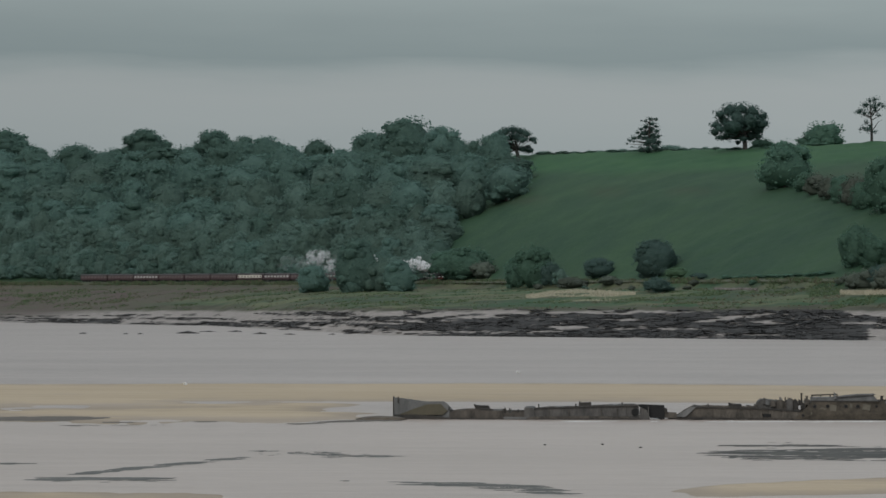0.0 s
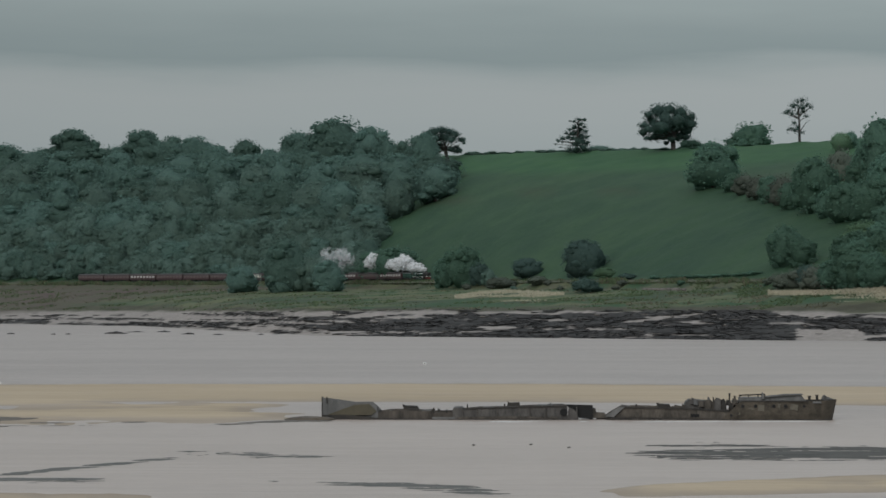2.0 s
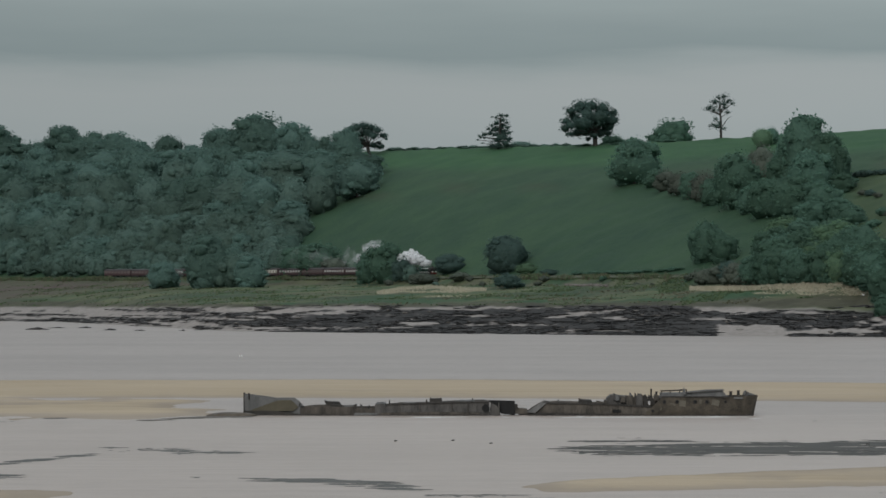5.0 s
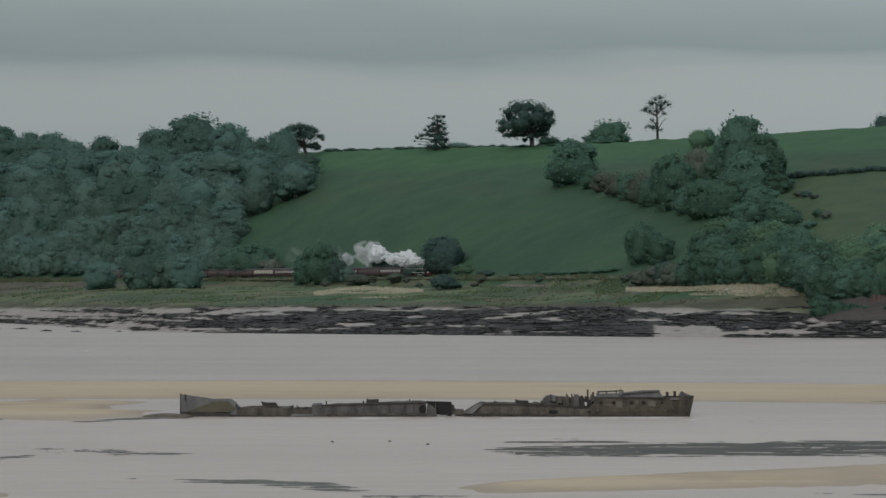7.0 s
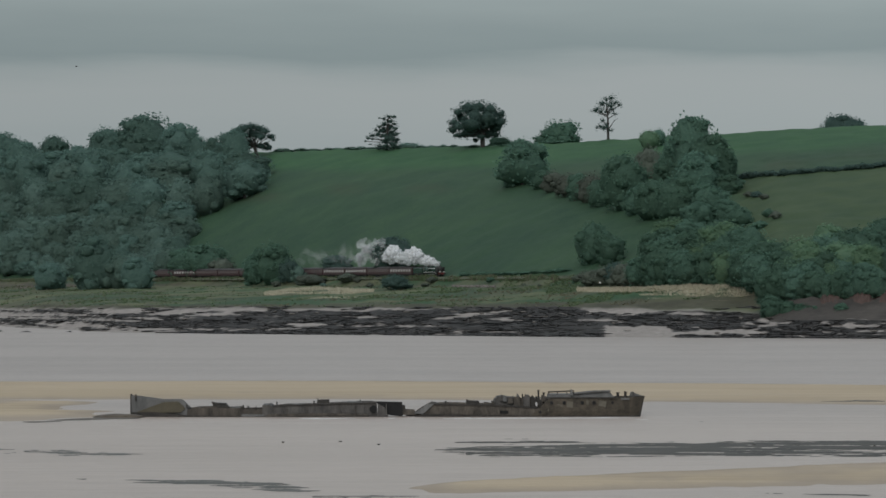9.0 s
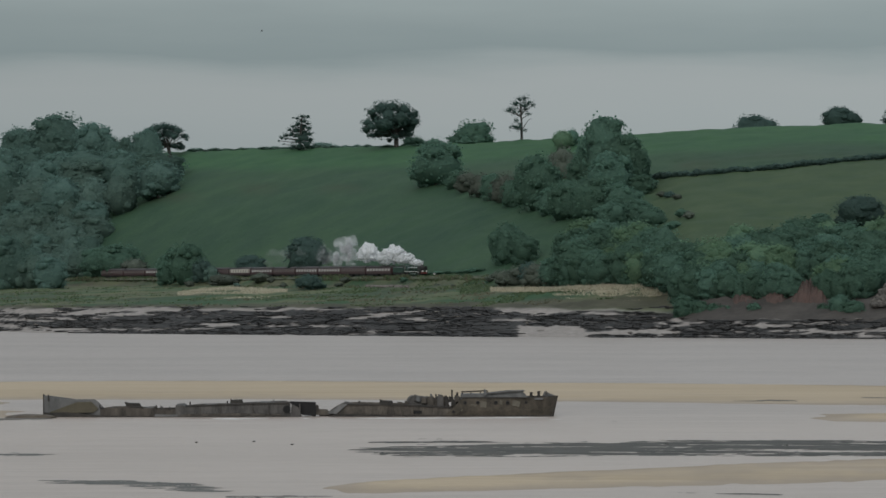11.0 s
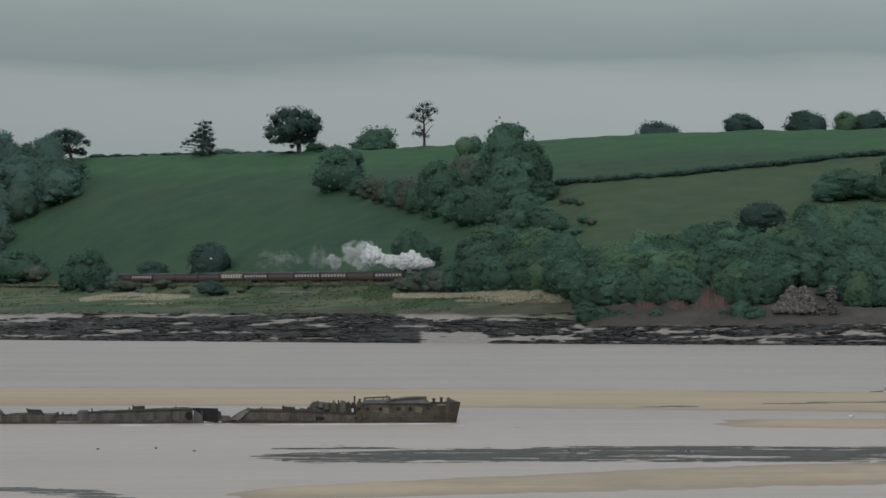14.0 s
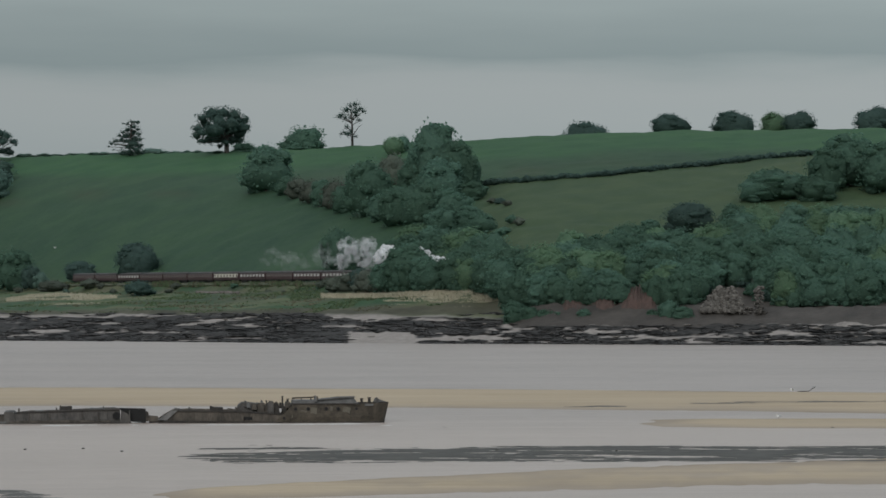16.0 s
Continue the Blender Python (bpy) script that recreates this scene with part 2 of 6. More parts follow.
def make_ground():
    us = np.concatenate([np.linspace(-6500, -900, 30), np.arange(-840, 2600, 8.0), np.linspace(2650, 8000, 28)])
    ds = np.concatenate([np.linspace(20, 200, 10), np.arange(204, 520, 2.0), np.linspace(530, 860, 12), np.arange(862, 1130, 2.5), np.arange(1132, 1300, 4.0), np.arange(1306, 2000, 8.0), np.linspace(2030, 4600, 14)])
    U, D = np.meshgrid(us, ds)
    Z = relief(U, D)
    n = value_noise(U / 40, D / 9, 3) * 0.6 + value_noise(U / 13, D / 4, 4) * 0.4
    far = (D > np.interp(U, *SHORE))
    Z = Z + np.where(far, (n - 0.5) * np.clip((D - np.interp(U, *SHORE)) / 20, 0, 1) * 1.4, 0)
    Z = np.where(D < 520, flats(U, D), Z)
    A = (U - AXIS) / F
    co = np.stack([D * np.sin(A), D * np.cos(A), Z], -1).reshape(-1, 3)
    w, hgt = len(us), len(ds)
    i = np.arange(w * hgt).reshape(hgt, w)
    faces = np.stack([i[:-1, :-1], i[:-1, 1:], i[1:, 1:], i[1:, :-1]], -1).reshape(-1, 4)
    me = bpy.data.meshes.new("ground")
    me.from_pydata(co.tolist(), [], faces.tolist())
    me.polygons.foreach_set("use_smooth", [True] * len(me.polygons))
    dsh, dtr = np.interp(U, *SHORE), np.interp(U, *TRACK)
    marsh0 = dsh + np.interp(U, [-377, 0, 300, 1150, 1435, 1460, 2110], [135, 130, 92, 82, 62, 130, 160])
    cover = {"grass": np.clip((D - marsh0) / 12 + 0.5, 0, 1), "meadow": np.clip((D - dtr - 4) / 4, 0, 1), "sand": np.clip((520 - D) / 10, 0, 1), "wet": np.clip((0.17 - Z) / 0.13, 0, 0.85)}
    # the browner field beyond the hedge
    V = dip(Z, D)
    cover["dry"] = np.clip((U - 1370) / 30, 0, 1) * np.clip((V - np.interp(U, [1390, 1700, 2090, 2300], [312, 285, 252, 240])) / 6, 0, 1) * (D > dtr)
    top = np.interp(U, *CREST_DIP)
    wave = 10 * (value_noise(U / 90, U * 0, 21) - 0.5)
    cover["upper"] = 0.75 * np.clip((top + 42 + wave - V) / 14, 0, 1) * (D > dtr)
    cover["worn"] = 0.8 * np.exp(-((V - top - np.interp(U, [430, 700, 1200], [92, 70, 60]) - wave) / 10) ** 2) * np.clip(value_noise(U / 70, V / 14, 22) * 2.2 - 0.5, 0, 1) * (D > dtr)
    fs = (D - dsh) / foreshore_depth(U)
    cover["weed"] = np.clip(weed_cover(U, fs) / 0.07 + 0.4, 0, 1) * ((fs > -0.02) & (fs < 1.05))
    cover["edge"] = np.exp(-((fs - 1.12) / 0.16) ** 4) * (U < 1440)
    cover["shingle"] = np.clip((U - 1380) / 60, 0, 1) * np.clip((fs - 0.62) / 0.15, 0, 1) * (D < dtr)
    cover["heath"] = np.exp(-((D - dtr + np.interp(U, [-300, -120, 0, 260], [105, 70, 40, 24])) / np.interp(U, [-300, -120, 0, 260], [115, 75, 36, 11])) ** 4) * np.clip((560 - U) / 250, 0.25, 1)
    for k, a in cover.items():
        at = me.attributes.new(k, "FLOAT", "POINT")
        at.data.foreach_set("value", a.reshape(-1).astype(np.float32))
    me.materials.append(ground_material())
    me.update()
    return tagged(new("ground", me), "estuary bed, salt marsh and green hillside", "ground", kind="structure")


def ground_material():
    m = bpy.data.materials.new("land")
    nt = node_tree(m)
    L = nt.links.new
    out, bsdf = add(nt, "ShaderNodeOutputMaterial"), add(nt, "ShaderNodeBsdfPrincipled", Roughness=0.85)
    bsdf.inputs["Specular IOR Level"].default_value = 0.2
    coord = add(nt, "ShaderNodeTexCoord")

    def noise_of(scale, detail=4.0, stretch=(1, 1, 1)):
        mp = add(nt, "ShaderNodeMapping")
        mp.inputs["Scale"].default_value = stretch
        L(coord.outputs["Object"], mp.inputs["Vector"])
        n = add(nt, "ShaderNodeTexNoise", Scale=scale, Detail=detail, Roughness=0.6)
        L(mp.outputs[0], n.inputs["Vector"])
        return n.outputs["Fac"]

    def ramp(fac, lo, hi, a, b):
        r = add(nt, "ShaderNodeValToRGB")
        r.color_ramp.elements[0].position, r.color_ramp.elements[0].color = lo, (*a, 1)
        r.color_ramp.elements[1].position, r.color_ramp.elements[1].color = hi, (*b, 1)
        L(fac, r.inputs[0])
        return r.outputs[0]

    def blend(fac, a, b, kind="MIX"):
        x = add(nt, "ShaderNodeMix")
        x.data_type, x.blend_type = "RGBA", kind
        if isinstance(fac, float):
            x.inputs[0].default_value = fac
        else:
            L(fac, x.inputs[0])
        L(a, x.inputs[6]), L(b, x.inputs[7])
        return x.outputs[2]

    def cover(name):
        a = add(nt, "ShaderNodeAttribute")
        a.attribute_name = name
        return a.outputs["Fac"]

    broad, fine, mid = noise_of(0.012), noise_of(0.5, 6.0), noise_of(0.07, 5.0)
    bands = noise_of(0.045, 6.0, (0.4, 1, 1))
    mud = ramp(fine, 0.3, 0.7, (0.20, 0.178, 0.164), (0.33, 0.298, 0.274))
    sand = ramp(bands, 0.35, 0.7, (0.375, 0.298, 0.205), (0.455, 0.366, 0.262))
    sand = blend(0.35, sand, ramp(noise_of(1.0, 5.0, (0.03, 0.45, 1)), 0.36, 0.64, (0.30, 0.235, 0.165), (0.50, 0.41, 0.30)))
    sand = blend(cover("wet"), sand, ramp(bands, 0.35, 0.65, (0.27, 0.220, 0.170), (0.34, 0.285, 0.235)))
    marsh = ramp(bands, 0.45, 0.56, (0.022, 0.072, 0.032), (0.112, 0.128, 0.068))
    marsh = blend(0.2, marsh, ramp(fine, 0.35, 0.65, (0.045, 0.064, 0.036), (0.13, 0.13, 0.075)))
    marsh = blend(ramp(noise_of(0.03, 6.0, (0.5, 1.3, 1)), 0.47, 0.56, (0, 0, 0), (0.4, 0.4, 0.4)), marsh, ramp(fine, 0.35, 0.65, (0.048, 0.044, 0.038), (0.072, 0.066, 0.052)))
    heath = ramp(mid, 0.4, 0.62, (0.090, 0.068, 0.062), (0.082, 0.080, 0.056))
    meadow = ramp(broad, 0.4, 0.62, (0.020, 0.057, 0.033), (0.032, 0.078, 0.039))
    meadow = blend(0.34, meadow, ramp(mid, 0.36, 0.62, (0.020, 0.046, 0.030), (0.050, 0.090, 0.044)))
    meadow = blend(0.16, meadow, ramp(fine, 0.38, 0.62, (0.012, 0.030, 0.020), (0.064, 0.104, 0.056)))
    meadow = blend(cover("upper"), meadow, ramp(mid, 0.35, 0.65, (0.027, 0.088, 0.036), (0.042, 0.116, 0.042)))
    meadow = blend(cover("worn"), meadow, ramp(mid, 0.35, 0.65, (0.048, 0.058, 0.036), (0.040, 0.070, 0.038)))
    meadow = blend(0.14, meadow, ramp(noise_of(0.02, 5.0, (0.3, 1.2, 1)), 0.42, 0.6, (0.022, 0.052, 0.034), (0.045, 0.082, 0.042)))
    dry = ramp(mid, 0.35, 0.65, (0.037, 0.066, 0.033), (0.055, 0.084, 0.040))
    c = blend(cover("sand"), mud, sand)
    c = blend(cover("weed"), c, ramp(fine, 0.35, 0.7, (0.013, 0.014, 0.014), (0.058, 0.053, 0.050)))
    c = blend(cover("shingle"), c, ramp(mid, 0.35, 0.65, (0.050, 0.045, 0.041), (0.088, 0.079, 0.071)))
    c = blend(cover("grass"), c, marsh)
    c = blend(cover("edge"), c, ramp(mid, 0.4, 0.6, (0.050, 0.050, 0.034), (0.080, 0.078, 0.052)))
    c = blend(cover("heath"), c, heath)
    c = blend(cover("meadow"), c, blend(cover("dry"), meadow, dry))
    L(c, bsdf.inputs["Base Color"])
    b = add(nt, "ShaderNodeBump", Strength=0.5, Distance=0.4)
    L(fine, b.inputs["Height"]), L(b.outputs[0], bsdf.inputs["Normal"])
    L(bsdf.outputs[0], out.inputs[0])
    return m


def make_water():
    m = bpy.data.materials.new("silty_water")
    nt = node_tree(m)
    L = nt.links.new
    out, bsdf = add(nt, "ShaderNodeOutputMaterial"), add(nt, "ShaderNodeBsdfPrincipled", Roughness=0.35, IOR=1.33)
    coord, mp = add(nt, "ShaderNodeTexCoord"), add(nt, "ShaderNodeMapping")
    mp.inputs["Scale"].default_value = (0.035, 0.5, 1)
    L(coord.outputs["Object"], mp.inputs["Vector"])
    n = add(nt, "ShaderNodeTexNoise", Scale=1.0, Detail=6.0, Roughness=0.65)
    L(mp.outputs[0], n.inputs["Vector"])
    r = add(nt, "ShaderNodeValToRGB")
    r.color_ramp.elements[0].position, r.color_ramp.elements[0].color = 0.39, (0.262, 0.217, 0.193, 1)
    r.color_ramp.elements[1].position, r.color_ramp.elements[1].color = 0.61, (0.370, 0.313, 0.282, 1)
    # wind ripples and broad slicks over the long streaks, their glints toned into the colour
    mp2, mp3 = add(nt, "ShaderNodeMapping"), add(nt, "ShaderNodeMapping")
    mp2.inputs["Scale"].default_value, mp3.inputs["Scale"].default_value = (0.3, 0.75, 1), (0.006, 0.03, 1)
    L(coord.outputs["Object"], mp2.inputs["Vector"]), L(coord.outputs["Object"], mp3.inputs["Vector"])
    n2, n3 = add(nt, "ShaderNodeTexNoise", Scale=1.0, Detail=4.0, Roughness=0.6), add(nt, "ShaderNodeTexNoise", Scale=1.0, Detail=4.0, Roughness=0.55)
    L(mp2.outputs[0], n2.inputs["Vector"]), L(mp3.outputs[0], n3.inputs["Vector"])
    s1, s2 = add(nt, "ShaderNodeMath"), add(nt, "ShaderNodeMath")
    s1.operation = s2.operation = "MULTIPLY_ADD"
    s1.inputs[1].default_value, s2.inputs[1].default_value = 0.6, 0.45
    mid = add(nt, "ShaderNodeMath")
    mid.operation = "SUBTRACT"
    mid.inputs[1].default_value = 0.525
    L(n.outputs["Fac"], mid.inputs[0])
    L(n2.outputs["Fac"], s1.inputs[0]), L(mid.outputs[0], s1.inputs[2]), L(n3.outputs["Fac"], s2.inputs[0]), L(s1.outputs[0], s2.inputs[2])
    L(s2.outputs[0], r.inputs[0])
    # nearer water is mixed paler, the sheen of reflected sky put into its colour
    sep, near, mix = add(nt, "ShaderNodeSeparateXYZ"), add(nt, "ShaderNodeMapRange"), add(nt, "ShaderNodeMix")
    L(coord.outputs["Object"], sep.inputs[0]), L(sep.outputs["Y"], near.inputs[0])
    near.inputs[1].default_value, near.inputs[2].default_value = 420.0, 330.0
    near.inputs[3].default_value, near.inputs[4].default_value = 0.0, 0.45
    mix.data_type = "RGBA"
    mix.inputs[7].default_value = (0.48, 0.393, 0.333, 1)
    L(near.outputs[0], mix.inputs[0]), L(r.outputs[0], mix.inputs[6]), L(mix.outputs[2], bsdf.inputs["Base Color"])
    b = add(nt, "ShaderNodeBump", Strength=0.8, Distance=0.25)
    L(s1.outputs[0], b.inputs["Height"]), L(b.outputs[0], bsdf.inputs["Normal"])
    L(bsdf.outputs[0], out.inputs[0])
    s = 4600.0
    ob = mesh_object("water", [(-s, -s, 0), (s, -s, 0), (s, s, 0), (-s, s, 0)], [(0, 1, 2, 3)], [m])
    return tagged(ob, "silty grey-pink estuary water under an overcast sky", "water", kind="structure")


make_ground()
make_water()


def make_near_bank():
    """The bank on which the tripod stands, with the land behind it."""
    verts, faces = [(0, 0, 12.4)], []
    n, rows = 48, 6
    for k in range(n):
        a = 2 * math.pi * k / n
        ahead = math.sin(a) > -0.05
        for r, z in (((8, 12.4), (20, 12.1), (32, 9.0), (44, 4.0), (54, 0.8), (62, -1.2)) if ahead else ((8, 12.4), (20, 12.4), (60, 12.8), (300, 14), (1500, 18), (4500, 26))):
            w = 0.4 * noise.noise((r * 0.1 * math.cos(a), r * 0.1 * math.sin(a), 3)) if r > 8 else 0
            verts.append((r * math.cos(a), r * math.sin(a), z + w))
    for k in range(n):
        a, b = 1 + k * rows, 1 + (k + 1) % n * rows
        faces.append((0, a, b))
        faces += [(a + j, a + j + 1, b + j + 1, b + j) for j in range(rows - 1)]
    grass = material("bank_grass", (0.045, 0.080, 0.035), (0.085, 0.120, 0.055), 0.9, 4.0, 8.0, 0.5)
    tagged(mesh_object("near_bank", verts, faces, [grass], smooth=True), "grassy river bank that falls to the water", "bank", kind="structure")


make_near_bank()


# ---- trees ----
def ico(levels):
    bm = bmesh.new()
    bmesh.ops.create_icosphere(bm, subdivisions=levels, radius=1)
    v = np.array([x.co[:] for x in bm.verts])
    f = np.array([[x.index for x in p.verts] for p in bm.faces])
    bm.free()
    return v, f


ICO_V, ICO_F = ico(3)
ROUND_V, ROUND_F = ico(2)
SMALL_V = np.array([(0, 0, -1), (0.72, -0.53, -0.45), (-0.28, -0.85, -0.45), (-0.89, 0, -0.45), (-0.28, 0.85, -0.45), (0.72, 0.53, -0.45), (0.28, -0.85, 0.45), (-0.72, -0.53, 0.45), (-0.72, 0.53, 0.45), (0.28, 0.85, 0.45), (0.89, 0, 0.45), (0, 0, 1)])
SMALL_F = np.array([(1, 0, 2), (2, 0, 3), (3, 0, 4), (4, 0, 5), (5, 0, 1), (1, 2, 6), (2, 3, 7), (3, 4, 8), (4, 5, 9), (5, 1, 10), (1, 6, 10), (2, 7, 6), (3, 8, 7), (4, 9, 8), (5, 10, 9), (6, 7, 11), (7, 8, 11), (8, 9, 11), (9, 10, 11), (10, 6, 11)])


def limb(verts, faces, a, b, ra, rb, sides=6):
    a, b = Vector(a), Vector(b)
    q = (b - a).to_track_quat("Z", "Y")
    n = len(verts)
    for p, r in ((a, ra), (b, rb)):
        for k in range(sides):
            w = 2 * math.pi * k / sides
            verts.append(tuple(p + q @ Vector((r * math.cos(w), r * math.sin(w), 0))))
    for k in range(sides):
        faces.append((n + k, n + (k + 1) % sides, n + sides + (k + 1) % sides, n + sides + k))


def ripples(rng, count, low, high):
    """A smooth rough-skin function on unit directions, about -1 to 1."""
    w = rng.randn(count, 3)
    w *= (rng.uniform(low, high, count) / np.linalg.norm(w, axis=1))[:, None]
    ph, amp = rng.uniform(0, 6.28, count), 1.6 / math.sqrt(count)
    return lambda p: amp * np.sin(p @ w.T + ph).sum(1)


def leaf_crown(rng, lobes, total, leaf, rough=0.13, core=0.93, loose=0.06):
    """Lobes (x, y, z, rx, ry, rz): each a lumpy heart of foliage, strewn all over with small leaf sprays that follow its swell."""
    vs, fs, n = [], [], 0
    L = np.array(lobes)
    area = (L[:, 3] * L[:, 5] + L[:, 3] * L[:, 4] + L[:, 4] * L[:, 5]) ** 1.0
    for q, (x, y, z, rx, ry, rz) in enumerate(L):
        c, r = np.array((x, y, z)), np.array((rx, ry, rz))
        coarse, finer = ripples(rng, 7, 3.0, 6.5), ripples(rng, 7, 8.0, 15.0)
        skin = lambda p: 1 + rough * coarse(p) + 0.5 * rough * finer(p)
        if core:
            v, f = (ROUND_V, ROUND_F) if max(r) > 2.5 else (SMALL_V, SMALL_F)
            vs.append(v * r * core * (skin(v) * rng.uniform(0.8, 1.2, len(v)))[:, None] + c), fs.extend((f + n).tolist())
            n += len(v)
        k = int(total * area[q] / area.sum())
        dirs = rng.randn(k, 3)
        dirs /= np.linalg.norm(dirs, axis=1)[:, None]
        dirs[:, 2] = np.where(rng.rand(k) < 0.45, np.abs(dirs[:, 2]), dirs[:, 2])
        pos = dirs * r * (skin(dirs) * rng.uniform(1 - 2.4 * loose, 1 + 0.25 * loose, k))[:, None] + c
        inside = np.zeros(k, bool)
        for p, other in enumerate(L):
            if p != q:
                inside |= (((pos - other[:3]) / other[3:]) ** 2).sum(1) < 0.62
        pos, dirs = pos[~inside], dirs[~inside]
        k = len(pos)
        nrm = dirs / r * max(r) * 0.9 + np.array((0, 0, 0.2)) + rng.randn(k, 3) * 0.62
        nrm /= np.linalg.norm(nrm, axis=1)[:, None]
        t = np.cross(nrm, rng.randn(k, 3))
        t /= np.linalg.norm(t, axis=1)[:, None] + 1e-6
        b = np.cross(nrm, t)
        s = leaf * rng.uniform(0.5, 1.5, (k, 1))
        vs.append(np.stack([pos - t * s, pos - b * s * 0.7, pos + t * s, pos + b * s * 0.7], 1).reshape(-1, 3))
        fs.extend((np.arange(4 * k).reshape(-1, 4) + n).tolist())
        n += 4 * k
    return np.concatenate(vs), fs


PROTO = {}
KINDS = {"oak": ("oak_tree", "LEAF_HANG"), "hang": ("tall_tree", "LEAF_HANG"), "broad": ("oak_tree", "LEAF_DEEP"), "lean": ("oak_tree", "LEAF_DEEP"), "wood": ("woodland_tree", "LEAF"), "dark": ("dark_tree", "LEAF_DARK"), "bush": ("bush", "LEAF"), "pale": ("young_tree", "LEAF_PALE"),
         "pine": ("pine_tree", "LEAF_DEEP"), "thin": ("sparse_tree", "LEAF_DEEP"), "scrub": ("scrub_bush", "SCRUB"), "may": ("hawthorn_bush", "LEAF_DEEP"), "shrub": ("bush", "LEAF_DARK"), "lone": ("round_tree", "LEAF_DEEP")}


def plant_prototype(kind, variant):
    """Trees 10 m high with a crown about 10 m wide, to be scaled; the root is at the origin."""
    rng = np.random.RandomState(hash_of(kind, variant))
    name, mat = KINDS[kind]
    mat = {"LEAF": LEAF, "LEAF_DARK": LEAF_DARK, "LEAF_HANG": LEAF_HANG, "LEAF_DEEP": LEAF_DEEP, "LEAF_PALE": LEAF_PALE, "SCRUB": SCRUB}[mat]
    root = new(name)
    verts, faces, lobes = [], [], []
    total, leaf, rough, core, loose = 1500, 0.15, 0.13, 0.93, 0.06
    if kind in ("bush", "shrub", "scrub", "may"):
        for k in range(5):
            w = rng.uniform(0, 6.28)
            limb(verts, faces, (0, 0, -0.6), (2.2 * math.cos(w), 2.2 * math.sin(w), 4.5), 0.25, 0.08, 5)
        lobes.append((0, 0, 3.6, 3.7, 3.7, 4.8))
        for k in range(7):
            w, rad = k * 0.9 + rng.uniform(-0.3, 0.3), rng.uniform(2.2, 3.4)
            r = rng.uniform(1.3, 2.0)
            lobes.append((rad * math.cos(w), rad * math.sin(w), rng.uniform(1.2, 5.6 - 0.7 * rad + 1.5), r, r, r * 1.1))
        total, leaf, rough, core, loose = 760, 0.29, 0.07, 0.80, 0.09
    elif kind == "thin":
        limb(verts, faces, (0, 0, -0.6), (-0.1, 0, 4.6), 0.42, 0.26), limb(verts, faces, (-0.1, 0, 4.6), (-0.5, 0.1, 8.0), 0.26, 0.1)
        for x, z, r in ((-0.4, 9.0, 0.8), (0.7, 9.3, 0.8), (1.9, 8.4, 0.75), (2.9, 7.8, 0.6), (-1.5, 8.2, 0.9), (-2.9, 7.0, 0.75), (-3.9, 6.5, 0.5), (-2.0, 6.4, 0.7), (0.6, 7.7, 0.9), (-0.3, 6.4, 0.6), (1.8, 5.8, 0.5), (1.2, 7.0, 0.6), (-1.3, 4.4, 0.6), (-2.1, 3.2, 0.6), (-1.3, 2.6, 0.75), (-0.4, 3.4, 0.5), (0.7, 2.2, 0.5), (-3.0, 2.8, 0.4)):
            y = rng.uniform(-1.6, 1.6)
            foot = 0.55 * z + (1.6 if z > 5 else 0.9)
            limb(verts, faces, (-0.1 - 0.1 * max(0, foot - 5), 0, min(foot, 7.6)), (x, y, z), 0.11, 0.04, 4)
            lobes.append((x, y, z, r * 1.6, r * 1.4, r * 1.05))
        limb(verts, faces, (0.2, 0, 2.6), (1.6, -0.2, 4.4), 0.13, 0.07, 5), limb(verts, faces, (1.6, -0.2, 4.4), (2.6, -0.2, 4.9), 0.07, 0.03, 4)
        total, leaf, rough, core, loose = 2600, 0.13, 0.3, 0.35, 0.2
    elif kind == "pine":
        limb(verts, faces, (0.8, 0, -0.6), (1.3, 0, 8.6), 0.45, 0.12)
        for x, z, r in ((1.4, 9.3, 0.75), (2.8, 9.2, 0.6), (0.2, 8.8, 0.6), (-1.0, 8.9, 0.35), (1.6, 8.0, 1.1), (0.2, 7.2, 0.9), (2.9, 7.4, 0.7), (1.5, 6.4, 1.3), (-1.0, 6.6, 0.7), (3.1, 6.0, 0.8), (0.0, 5.6, 1.1), (-1.9, 5.6, 0.7), (2.2, 4.8, 1.3), (3.5, 4.4, 0.8), (0.6, 4.2, 1.3), (-1.2, 4.4, 0.9),
                        (-2.8, 4.2, 0.8), (-4.0, 3.4, 0.6), (-4.6, 2.6, 0.4), (-2.9, 3.2, 0.5), (-3.4, 1.6, 0.3), (1.8, 3.2, 1.5), (3.6, 2.8, 0.9), (0.2, 2.6, 1.2), (2.8, 1.4, 1.5), (0.8, 1.0, 1.5), (-0.9, 0.9, 1.1), (4.1, 1.0, 0.9)):
            y = rng.uniform(-1, 1) * (1.0 + 0.12 * (10 - z))
            limb(verts, faces, (1.0 + 0.03 * z, 0, max(0.4, z - 0.5)), (x, y, z), 0.13, 0.04, 4)
            lobes.append((x, y, z, r * 1.3, r * 1.2, r * 1.0))
        total, leaf, rough, core, loose = 3200, 0.14, 0.3, 0.6, 0.16
    elif kind in ("broad", "lean"):
